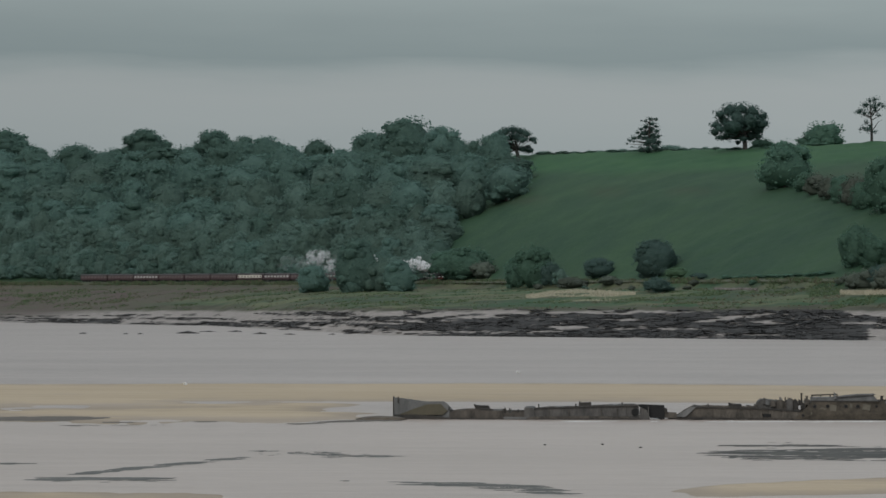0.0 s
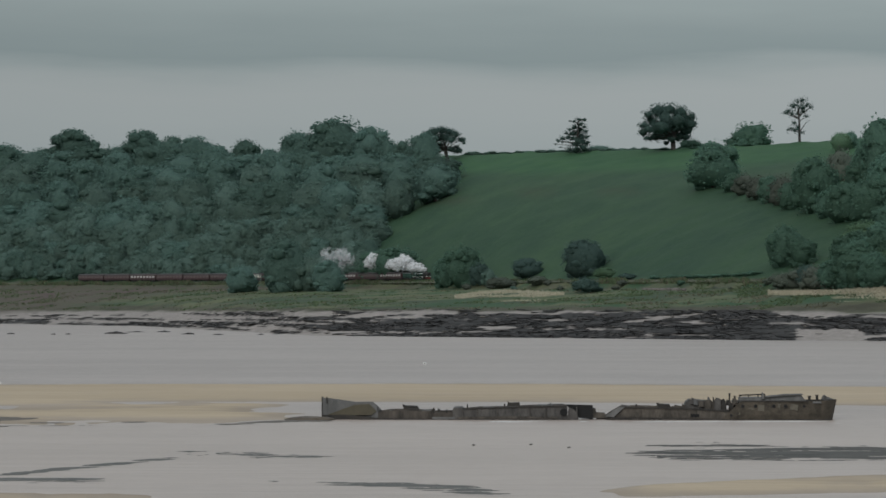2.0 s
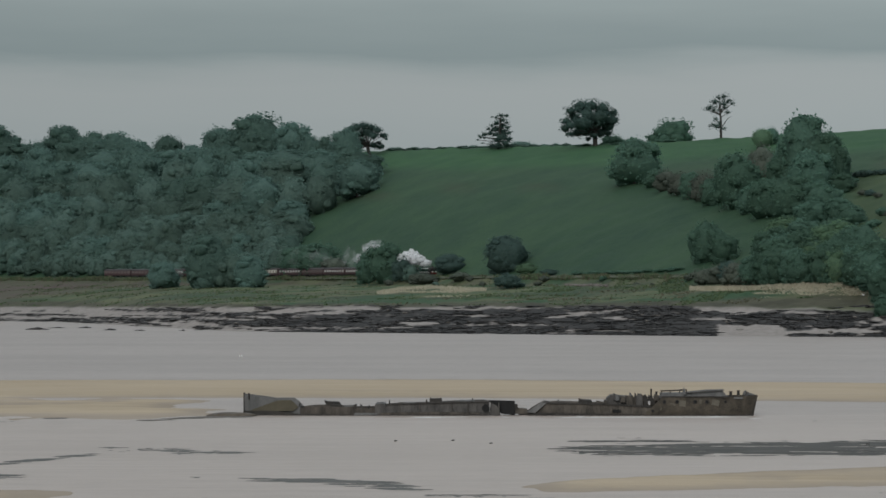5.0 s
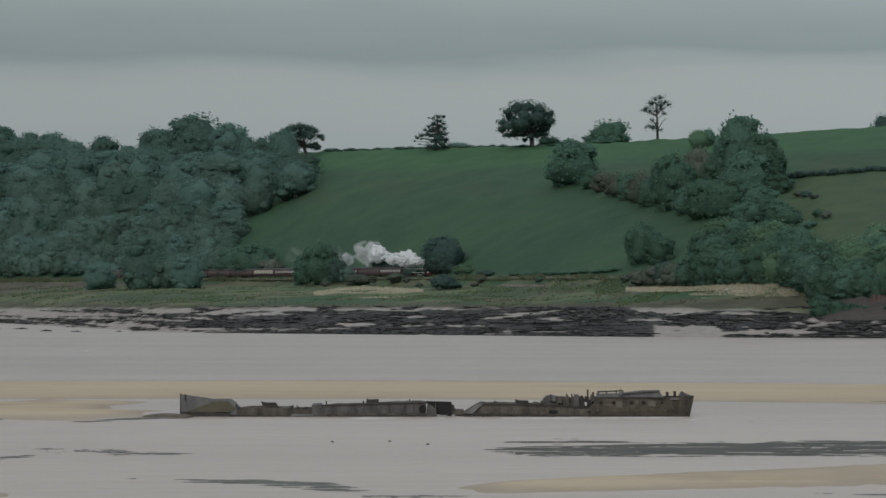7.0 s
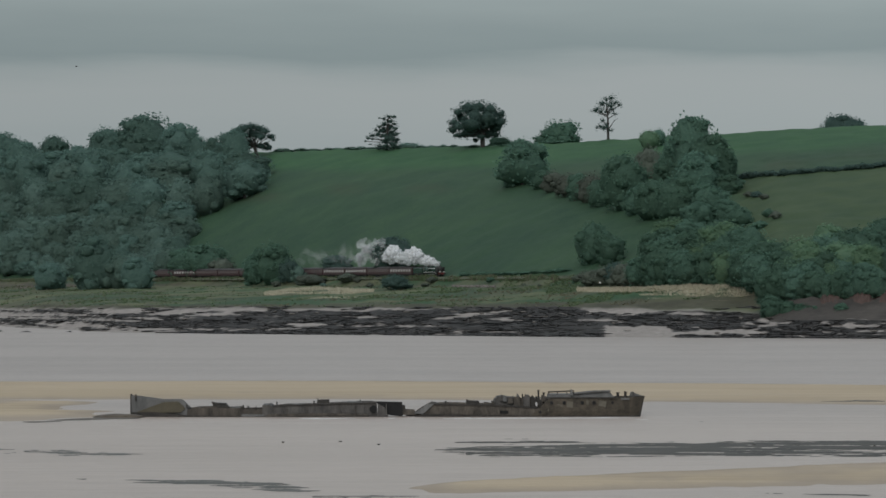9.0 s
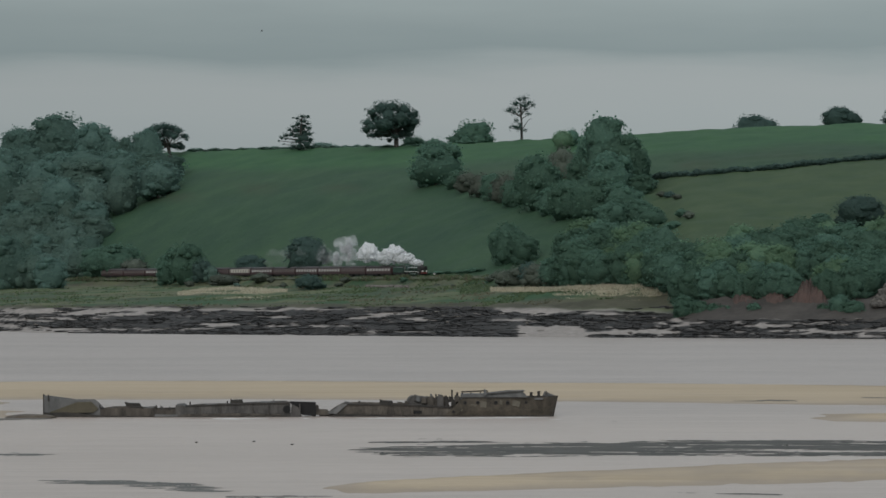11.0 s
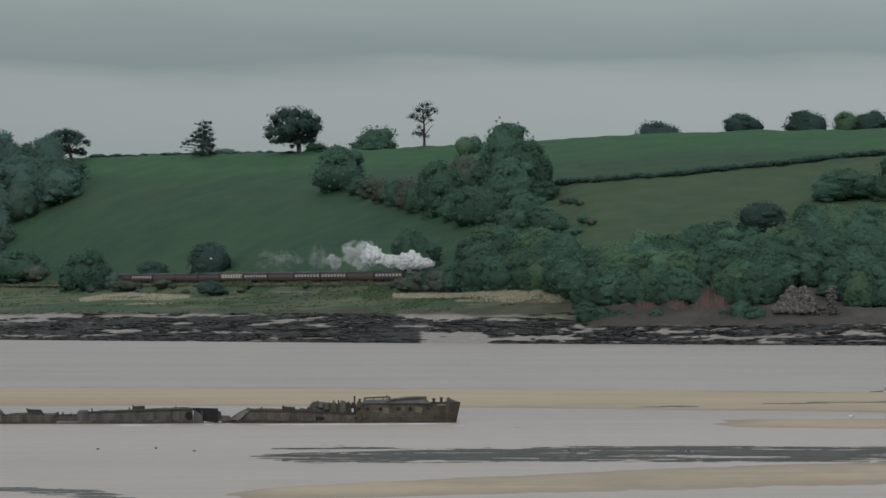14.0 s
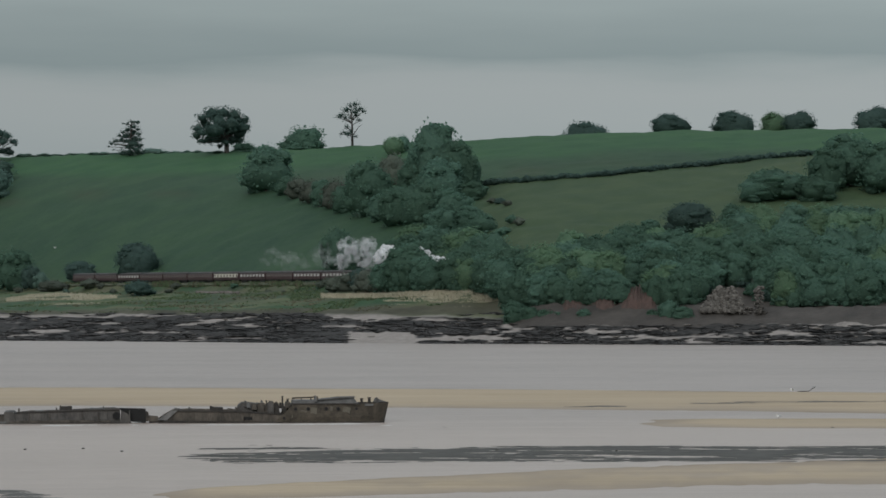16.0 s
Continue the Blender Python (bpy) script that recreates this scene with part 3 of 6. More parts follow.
        if kind == "broad":
            trunk, fork = (0.9, 0, -0.6), (0.8, 0, 3.2)
            crown = ((-1.6, 8.4, 1.5), (0.3, 8.7, 1.35), (2.2, 8.0, 1.4), (3.5, 7.2, 1.2), (3.7, 5.7, 1.15), (2.9, 4.4, 1.3), (-3.2, 7.5, 1.0), (-2.6, 6.2, 1.2), (-4.0, 5.2, 0.9), (-4.1, 3.8, 0.85), (-3.0, 4.4, 1.2), (-3.4, 2.6, 0.7), (-1.9, 3.2, 1.1), (-0.6, 3.0, 1.1), (1.6, 3.1, 1.2), (0.6, 2.4, 0.7), (-0.2, 6.8, 1.9), (1.8, 6.1, 1.7), (-1.2, 4.9, 1.6), (0.8, 4.6, 1.7), (3.0, 3.0, 0.9), (-0.2, 1.9, 0.5))
        else:
            trunk, fork = (1.2, 0, -0.6), (0.4, 0, 3.4)
            crown = ((-0.2, 8.8, 1.2), (-1.7, 8.3, 1.2), (1.3, 8.4, 1.1), (2.7, 7.4, 1.1), (3.9, 6.2, 0.9), (4.6, 5.2, 0.45), (-3.2, 7.6, 1.2), (-3.9, 6.2, 1.2), (-3.0, 4.7, 1.5), (-4.0, 3.6, 1.2), (-1.4, 6.8, 1.2), (0.4, 6.9, 1.4), (1.8, 6.2, 1.2), (-0.9, 4.8, 1.2), (1.9, 3.6, 1.0), (3.1, 3.2, 0.9), (2.9, 4.2, 0.6), (0.3, 3.9, 0.8), (-2.2, 2.8, 1.3))
        limb(verts, faces, trunk, fork, 0.42, 0.36, 8)
        for x, z, r in crown:
            y = rng.uniform(-1, 1) * 2.6 * math.sqrt(max(0.05, 1 - (x / 5) ** 2))
            limb(verts, faces, fork, (x * 0.8, y * 0.8, z - 0.3), 0.15, 0.05, 4)
            lobes.append((x, y, z, r * 1.2, r * 1.2, r * 1.05))
        total, leaf, rough, core, loose = 5600, 0.14, 0.13, 0.76, 0.09
    else:
        limb(verts, faces, (0, 0, -0.8), (0.1, 0, 2.2), 0.5, 0.38, 8), limb(verts, faces, (0.1, 0, 2.2), (0.1, 0.1, 6.5), 0.38, 0.12)
        for k in range(7):
            w, z = k * 0.9 + rng.uniform(0, 0.5), rng.uniform(2.0, 4.6)
            limb(verts, faces, (0.1, 0, z), (2.8 * math.cos(w), 2.8 * math.sin(w), z + rng.uniform(1, 3)), 0.2, 0.05, 5)
        low = {"oak": 2.0, "lone": -0.6}.get(kind, -1.0)
        mid, half = (9.0 + low) / 2, (9.0 - low) / 2
        wide = 3.7 if kind == "oak" else 4.25
        lobes.append((0, 0, mid, wide, wide, half * wide / 3.8))
        for k in range(15):
            w, z = k * 2.4 + rng.uniform(-0.5, 0.5), rng.uniform(-0.8, 0.72)
            rad = math.sqrt(1 - abs(z) ** 2.4) * rng.uniform(0.8, 1.0) * 3.1
            r = rng.uniform(1.1, 1.9)
            lobes.append((rad * math.cos(w), rad * math.sin(w), mid + z * half, r, r, r * 0.85))
        lobes.append((rng.uniform(-1, 1), rng.uniform(-1, 1), mid + half * 0.8, 1.9, 1.9, 1.3))
        total, leaf, rough = {"oak": (2600, 0.18, 0.06), "lone": (2800, 0.17, 0.05)}.get(kind, (2050, 0.22, 0.06))
        core, loose = 0.82, 0.09
    a, f = leaf_crown(rng, lobes, total, leaf, rough, core, loose)
    lo, hi = np.percentile(a[:, :2], 1.0, axis=0), np.percentile(a[:, :2], 99.0, axis=0)
    mid = (lo + hi) / 2
    k = np.array([*(10 / (hi - lo)), 10 / np.percentile(a[:, 2], 99.2)])
    shift = np.array([*mid, 0])
    mesh_object("trunk", ((np.array(verts) - shift) * k).tolist(), faces, [BARK], root)
    mesh_object("crown", ((a - shift) * k).tolist(), f, [mat], root, smooth=True)
    return root


def hash_of(kind, variant):
    return sum(ord(c) * (k + 3) for k, c in enumerate(kind)) * 7 + variant


LABELS = {"hang": ("tall tree of the hanging wood, distance haze tinting its green blue", "tree"), "broad": ("broad spreading oak in full leaf on the grassy ridge", "tree"), "lean": ("leaning oak with a lopsided crown on the ridge", "tree"), "oak": ("broad oak tree in full leaf on the grassy ridge", "tree"), "wood": ("leafy green woodland tree on the wooded slope", "tree"),
          "dark": ("dense dark green tree on the slope", "tree"), "bush": ("rounded green bush on the bank", "bush"), "shrub": ("dark green shrub on the bank", "bush"), "pale": ("fresh yellow-green young tree in the wood", "tree"),
          "pine": ("ragged dark pine tree on the ridge", "tree"), "thin": ("tall sparse tree with thin crown on the ridge", "tree"),
          "scrub": ("brownish scrub bush beside the railway bank", "bush"), "may": ("dark hawthorn bush in the field hedge", "bush"),
          "lone": ("round dark green tree beside the railway", "tree")}
GROUPS = {"hang": "trees of the wood", "wood": "trees of the wood", "pale": "trees of the wood", "may": "hedge bushes", "scrub": "scrub on the bank"}
pick = random.Random(5)


def plant(kind, u, d, high, wide, z=None, label="", variants=3, turn=None):
    # beyond the first field the leaves go without the painted haze tint
    kind = {"wood": "dark", "bush": "shrub"}.get(kind, kind) if u > 900 else kind
    key = (kind, pick.randrange(variants))
    x, y = spot(u, d)
    z = height(u, d) - 0.15 if z is None else z
    m = pose(x, y, z, 0, 0, pick.uniform(0, 360) if turn is None else turn) @ Matrix.Diagonal((wide / 10, wide / 10, high / 10, 1))
    if key not in PROTO:
        ob = PROTO[key] = plant_prototype(*key)
        ob.matrix_basis = m
        tagged(ob, label or LABELS[kind][0], LABELS[kind][1], GROUPS.get(kind, ""))
        return ob
    ob = PROTO[key].copy()
    scene.collection.objects.link(ob)
    for part_ob in PROTO[key].children:
        c = part_ob.copy()
        scene.collection.objects.link(c)
        c.parent = ob
    ob.matrix_basis = m
    return tagged(ob, label or LABELS[kind][0], LABELS[kind][1], GROUPS.get(kind, ""))


def tree_at(kind, u, base, top, wide, first=None, label="", variants=3, turn=None):
    """A plant whose foot shows at dip base and whose top at dip top; wide in the same units."""
    d = on_hill(u, base, first)
    return plant(kind, u, d, (base - top) * d / F, wide * d / F, label=label, variants=variants, turn=turn)


# trees along the ridge
tree_at("lean", 533, 282, 219, 78, variants=1, turn=0)
tree_at("pine", 766, 266, 203, 60, variants=1, turn=0)
tree_at("broad", 931, 262, 177, 99, variants=1, turn=0)
tree_at("thin", 1161, 248, 169, 50, variants=1, turn=0)


def ridge_tree(kind, u, top, wide, back):
    """A tree rooted behind the brow, its crown showing above the grass."""
    d = float(np.interp(u, *CREST)) + back
    z = height(u, d) - 0.2
    return plant(kind, u, d, EYE + (HORIZON - top) * d / F - z, wide * d / F, z=z)


for u, top, wide, kind, back in ((1076, 211, 80, "bush", 30), (975, 240, 50, "bush", 30), (1575, 204, 84, "lone", 130), (1725, 190, 70, "lone", 45), (1836, 186, 78, "lone", 60), (1908, 188, 50, "pale", 50), (1952, 187, 62, "lone", 40), (2085, 180, 80, "lone", 60), (2150, 170, 90, "lone", 60), (810, 252, 60, "bush", 30), (1010, 246, 50, "bush", 40)):
    ridge_tree(kind, u, top, wide, back)
# low growth along the crest
for k in range(54):
    u = 575 + k * 9.6 + pick.uniform(-4, 4)
    ridge_tree("bush", u, float(np.interp(u, *CREST_DIP)) - pick.uniform(1, 5), pick.uniform(14, 26), 4)


# the hanging wood above the line
def hanging_wood():
    # the crowns that stand out against the sky
    for u, top, wide in ((-362, 229, 84), (-420, 238, 80), (-318, 257, 60), (-242, 256, 78), (-165, 262, 60), (-112, 228, 82), (-70, 262, 60), (-32, 256, 60), (6, 229, 72), (52, 240, 66), (100, 241, 84), (140, 256, 50), (186, 245, 60), (232, 262, 50),
                         (278, 230, 66), (345, 206, 108), (406, 222, 70), (442, 246, 50), (468, 246, 46), (500, 232, 60)):
        tree_at("oak" if top < 230 and wide < 90 else "hang", u, 302, top - 4, wide, variants=5)
    # rank below rank, smaller and fresher down the slope
    edge = ([300, 345, 366, 385, 400, 430, 490], [568, 566, 556, 500, 452, 436, 440])
    for base, top, wide, step, kinds in ((322, 260, 84, 58, ["hang"]), (350, 284, 84, 60, ["hang", "hang", "wood"]), (380, 316, 78, 54, ["hang", "wood", "wood"]), (404, 350, 62, 42, ["wood", "wood", "hang"]), (426, 378, 52, 27, ["wood", "wood", "hang"]),
                                         (446, 402, 48, 24, ["wood"]), (463, 423, 44, 22, ["wood", "wood", "wood", "hang"]), (479, 443, 40, 20, ["wood", "wood", "hang"]), (490, 462, 32, 15, ["wood", "bush", "hang"])):
        u = -470 + pick.uniform(0, step)
        while True:
            b = base + pick.uniform(-7, 7)
            if u > float(np.interp(base, *edge)) - wide * 0.42:
                break
            w = wide * pick.uniform(0.75, 1.25)
            first = float(np.interp(u, *TRACK)) + 9 + 0.12 * w
            tree_at(pick.choice(kinds), u, b, top + pick.uniform(-9, 9), w, first=first, variants=5)
            u += step * pick.uniform(0.7, 1.3)


hanging_wood()

# the wooded hollow between the two fields
for u, base, top, wide, kind in ((1011, 328, 247, 100, "dark"), (1048, 334, 300, 46, "dark"), (1066, 340, 302, 46, "scrub"), (1092, 346, 306, 48, "scrub"), (1112, 352, 306, 46, "dark"), (1134, 358, 304, 52, "scrub"), (1150, 364, 318, 50, "dark"),
                                (1191, 370, 270, 86, "dark"), (1238, 316, 256, 46, "scrub"), (1222, 300, 266, 30, "scrub"), (1312, 332, 206, 92, "dark"), (1284, 330, 240, 76, "dark"), (1346, 336, 238, 84, "dark"), (1278, 338, 274, 76, "dark"), (1366, 326, 264, 56, "dark"), (1318, 346, 268, 90, "dark"),
                                (1215, 380, 330, 50, "dark"), (1242, 388, 318, 76, "dark"), (1290, 390, 314, 88, "dark"), (1338, 386, 320, 76, "dark"), (1352, 334, 316, 28, "scrub"), (1374, 342, 308, 46, "dark"), (1384, 336, 312, 40, "dark"), (1370, 392, 352, 50, "dark"), (1320, 398, 356, 60, "wood"),
                                (1410, 348, 338, 20, "scrub"), (1424, 350, 338, 22, "may"), (1438, 353, 343, 18, "scrub"), (1446, 384, 368, 26, "shrub"), (1458, 387, 372, 22, "scrub"), (1395, 400, 366, 54, "dark"), (1430, 406, 390, 40, "shrub"), (1236, 262, 230, 38, "pale"), (1252, 258, 226, 30, "bush")):
    tree_at(kind, u, base, top, wide)
# field hedge climbing to the right
for k in range(74):
    u = 1385 + k * 9.8
    base = float(np.interp(u, [1385, 1568, 1700, 1930, 2110], [318, 304, 292, 268, 254]))
    tree_at("may", u, base, base - pick.uniform(8, 13), pick.uniform(15, 22))

for k in range(22):
    u = 905 + k * 9 + pick.uniform(-3, 3)
    base = float(np.interp(u, [905, 1000, 1100], [488, 486, 480]))
    tree_at("shrub", u, base, base - pick.uniform(3, 8), pick.uniform(14, 24))


# the wood along the low cliff, in front of the line
def shore_wood():
    top_edge = ([1130, 1200, 1240, 1330, 1400, 1440, 1487, 1548, 1660, 1700, 1780, 1815, 1912, 2110, 2600], [462, 446, 402, 384, 394, 416, 424, 402, 388, 396, 392, 348, 346, 350, 346])
    low_edge = ([1130, 1420, 1450, 1548, 1600, 1640, 1700, 1720, 1780, 1800, 1850, 1890, 1912, 2066, 2110, 2600], [498, 506, 524, 516, 503, 496, 500, 527, 520, 494, 498, 520, 529, 529, 520, 530])
    for row in range(7):
        f = row / 6
        u = 1246 + pick.uniform(0, 30)
        while u < 2560:
            top, low = float(np.interp(u, *top_edge)), float(np.interp(u, *low_edge))
            tip = top + (low - 58 - top) * (1 - f) + pick.uniform(-7, 7)
            high = min(pick.uniform(56, 76), (low - top) * 0.9)
            base = min(tip + high, low)
            if base - tip > 18:
                tree_at(pick.choice(["dark", "dark", "pale", "dark", "dark"]) if row < 5 else pick.choice(["dark", "pale", "dark"]), u, base, tip, (base - tip) * pick.uniform(0.9, 1.3), first=float(np.interp(u, *SHORE)) + 52, variants=5)
            u += pick.uniform(34, 56)
    # low growth under the trees
    u = 1215.0
    while u < 2560:
        low = float(np.interp(u, *low_edge))
        tree_at(pick.choice(["may", "bush", "bush"]), u, low + pick.uniform(-2, 3), low - pick.uniform(20, 34), pick.uniform(30, 46), first=float(np.interp(u, *SHORE)) + 50)
        u += pick.uniform(15, 26)


shore_wood()
for u, base, top, wide, kind in ((1136, 464, 392, 62, "dark"), (1166, 464, 412, 58, "dark"), (1280, 440, 386, 96, "pale"), (1759, 404, 346, 96, "lone"), (1910, 340, 287, 110, "dark"), (1880, 345, 305, 70, "dark"), (2040, 320, 226, 110, "dark"), (2110, 330, 240, 110, "dark"), (2000, 330, 250, 80, "dark"), (1980, 345, 302, 80, "dark"), (1690, 400, 378, 40, "dark")):
    tree_at(kind, u, base, top, wide, first=1000)
# two round trees just beyond the line
for u, base, top, wide in ((683, 486, 450, 56), (783, 484, 418, 84)):
    tree_at("lone", u, base, top, wide, first=float(np.interp(u, *TRACK)) + 9)
# scrub at the foot of the wood, beyond the line
for u, base, top, wide, kind in ((452, 488, 432, 84, "dark"), (420, 488, 438, 70, "dark"), (480, 488, 458, 50, "scrub"), (390, 488, 436, 66, "wood")):
    tree_at(kind, u, base, top, wide, first=float(np.interp(u, *TRACK)) + 12)
# trees and scrub between marsh and line
for u, base, top, wide, kind in ((258, 524, 428, 84, "hang"), (240, 526, 474, 40, "hang"), (300, 522, 462, 62, "bush"), (332, 514, 456, 60, "hang"), (180, 513, 464, 58, "hang"), (568, 503, 430, 74, "dark"), (540, 502, 450, 50, "dark"), (600, 500, 455, 40, "may"),
                                 (788, 512, 484, 58, "may"), (822, 486, 468, 44, "pale"), (615, 500, 470, 30, "bush"), (640, 506, 484, 60, "scrub"), (700, 500, 482, 40, "scrub"), (1134, 505, 476, 50, "scrub"), (1160, 505, 468, 58, "scrub"), (1192, 506, 462, 60, "scrub"), (1176, 502, 462, 46, "may"), (1222, 506, 454, 62, "dark"), (1208, 508, 478, 50, "scrub"), (1240, 506, 440, 60, "dark"), (862, 489, 478, 40, "may")):
    tree_at(kind, u, base, top, wide, first=float(np.interp(u, *TRACK)) - 75)


# ---- the railway and the train ----
def track_points():
    us = np.arange(-900, 1900, 4.0)
    d = np.interp(us, *TRACK)
    k = np.hanning(61)
    d = np.convolve(np.pad(d, 30, mode="edge"), k / k.sum(), "valid")
    a = (us - AXIS) / F
    p = np.stack([d * np.sin(a), d * np.cos(a)], 1)
    s = np.concatenate([[0], np.cumsum(np.linalg.norm(np.diff(p, axis=0), axis=1))])
    return us, p, s


T_U, T_P, T_S = track_points()


def on_track(s):
    return float(np.interp(s, T_S, T_P[:, 0])), float(np.interp(s, T_S, T_P[:, 1]))


def vehicle_pose(s, length):
    """Rear and front bogies on the line; s is the middle."""
    (x0, y0), (x1, y1) = on_track(s - length * 0.35), on_track(s + length * 0.35)
    return pose((x0 + x1) / 2, (y0 + y1) / 2, RAIL_Z, 0, 0, math.degrees(math.atan2(y1 - y0, x1 - x0)))


FRONT = [(0.0, 415), (1.5, 487), (6.5, 733), (7.0, 757), (7.5, 783), (10.5, 964), (11.0, 994), (12.0, 1058), (13.0, 1122), (14.0, 1188)]
FRONT_S = [(t, float(np.interp(u, T_U, T_S))) for t, u in FRONT]
RUN = (26.9, float(np.mean([s - 26.9 * t for t, s in FRONT_S])))


def front_at(t):
    """Way of the front buffers along the line."""
    return float(np.polyval(RUN, t))


MOVES = []


def box(bm, x0, x1, y0, y1, z0, z1):
    vs = [bm.verts.new(p) for p in ((x0, y0, z0), (x1, y0, z0), (x1, y1, z0), (x0, y1, z0), (x0, y0, z1), (x1, y0, z1), (x1, y1, z1), (x0, y1, z1))]
    for f in ((0, 3, 2, 1), (4, 5, 6, 7), (0, 1, 5, 4), (1, 2, 6, 5), (2, 3, 7, 6), (3, 0, 4, 7)):
        bm.faces.new([vs[i] for i in f])


def part(name, bm, mat, parent, label="", smooth=False):
    me = bpy.data.meshes.new(name)
    bmesh.ops.recalc_face_normals(bm, faces=bm.faces)
    bm.to_mesh(me)
    bm.free()
    me.materials.append(mat)
    if smooth:
        me.polygons.foreach_set("use_smooth", [True] * len(me.polygons))
    ob = new(name, me)
    ob.parent = parent
    if label:
        ob["label"] = label
    return ob


MAROON = material("maroon_paint", (0.050, 0.029, 0.032), (0.070, 0.040, 0.042), 0.35, 2.0, 6.0, 0.05, spec=0.5)
ROOF_GREY = material("coach_roof", (0.052, 0.050, 0.052), (0.085, 0.080, 0.080), 0.7, 2.0, 6.0, 0.05)
BLACK = material("black_ironwork", (0.018, 0.018, 0.019), (0.045, 0.042, 0.04), 0.5, 1.0, 6.0, 0.1)
# pale panes: the bright sky mirrored in the glass is put into their colour
GLASS_PALE = material("sky_reflection_window", (0.42, 0.40, 0.385), (0.53, 0.51, 0.49), 0.15, 1.0, 3.0, 0.0, spec=0.6)
GLASS_DARK = material("coach_window", (0.11, 0.09, 0.088), (0.20, 0.17, 0.165), 0.12, 1.0, 3.0, 0.0, spec=0.6)
CREAM = material("cream_paint", (0.48, 0.45, 0.39), (0.56, 0.53, 0.46), 0.4, 1.0, 4.0, 0.0)
LOCO_GREEN = material("engine_green", (0.020, 0.045, 0.036), (0.035, 0.062, 0.05), 0.15, 1.0, 5.0, 0.0, spec=1.0)
RED = material("red_beam", (0.10, 0.026, 0.024), (0.14, 0.034, 0.03), 0.4, 0.5, 4.0, 0.0)
LAMP_AND_GLINT_WHITE = material("lamp_and_glint_white", (0.75, 0.74, 0.70), (0.8, 0.79, 0.76), 0.4, 0.3, 4.0, 0.0)


def tube(bm, a, b, ra, rb, sides=16):
    """A closed tapered cylinder from a to b."""
    a, b = Vector(a), Vector(b)
    q = (b - a).to_track_quat("Z", "Y")
    rings = []
    for p, r in ((a, ra), (b, rb)):
        rings.append([bm.verts.new(p + q @ Vector((r * math.cos(2 * math.pi * k / sides), r * math.sin(2 * math.pi * k / sides), 0))) for k in range(sides)])
    for k in range(sides):
        bm.faces.new((rings[0][k], rings[0][(k + 1) % sides], rings[1][(k + 1) % sides], rings[1][k]))
    bm.faces.new(rings[0][::-1]), bm.faces.new(rings[1])


def prism(bm, profile, x0, x1):
    """A closed (y, z) outline drawn out along x."""
    n = len(profile)
    r0, r1 = [bm.verts.new((x0, y, z)) for y, z in profile], [bm.verts.new((x1, y, z)) for y, z in profile]
    for k in range(n):
        bm.faces.new((r0[k], r0[(k + 1) % n], r1[(k + 1) % n], r1[k]))
    bm.faces.new(r0[::-1]), bm.faces.new(r1)


def slab(bm, outline, y0, y1):
    """A closed (x, z) outline given thickness from y0 to y1."""
    n = len(outline)
    r0, r1 = [bm.verts.new((x, y0, z)) for x, z in outline], [bm.verts.new((x, y1, z)) for x, z in outline]
    for k in range(n):
        bm.faces.new((r0[k], r0[(k + 1) % n], r1[(k + 1) % n], r1[k]))
    bm.faces.new(r0[::-1]), bm.faces.new(r1)


def bogie(parent, x):
    b = bmesh.new()
    for sd in (-1, 1):
        box(b, x - 1.9, x + 1.9, sd * 1.0 - 0.06, sd * 1.0 + 0.06, 0.35, 0.75)
    box(b, x - 0.25, x + 0.25, -1.0, 1.0, 0.4, 0.8)
    frame_ob = part("bogie", b, BLACK, parent)
    for dx in (-1.3, 1.3):
        for sd in (-1, 1):
            b = bmesh.new()
            tube(b, (x + dx, sd * 0.68, 0.46), (x + dx, sd * 0.82, 0.46), 0.46, 0.46, 14)
            part("wheel", b, BLACK, frame_ob)


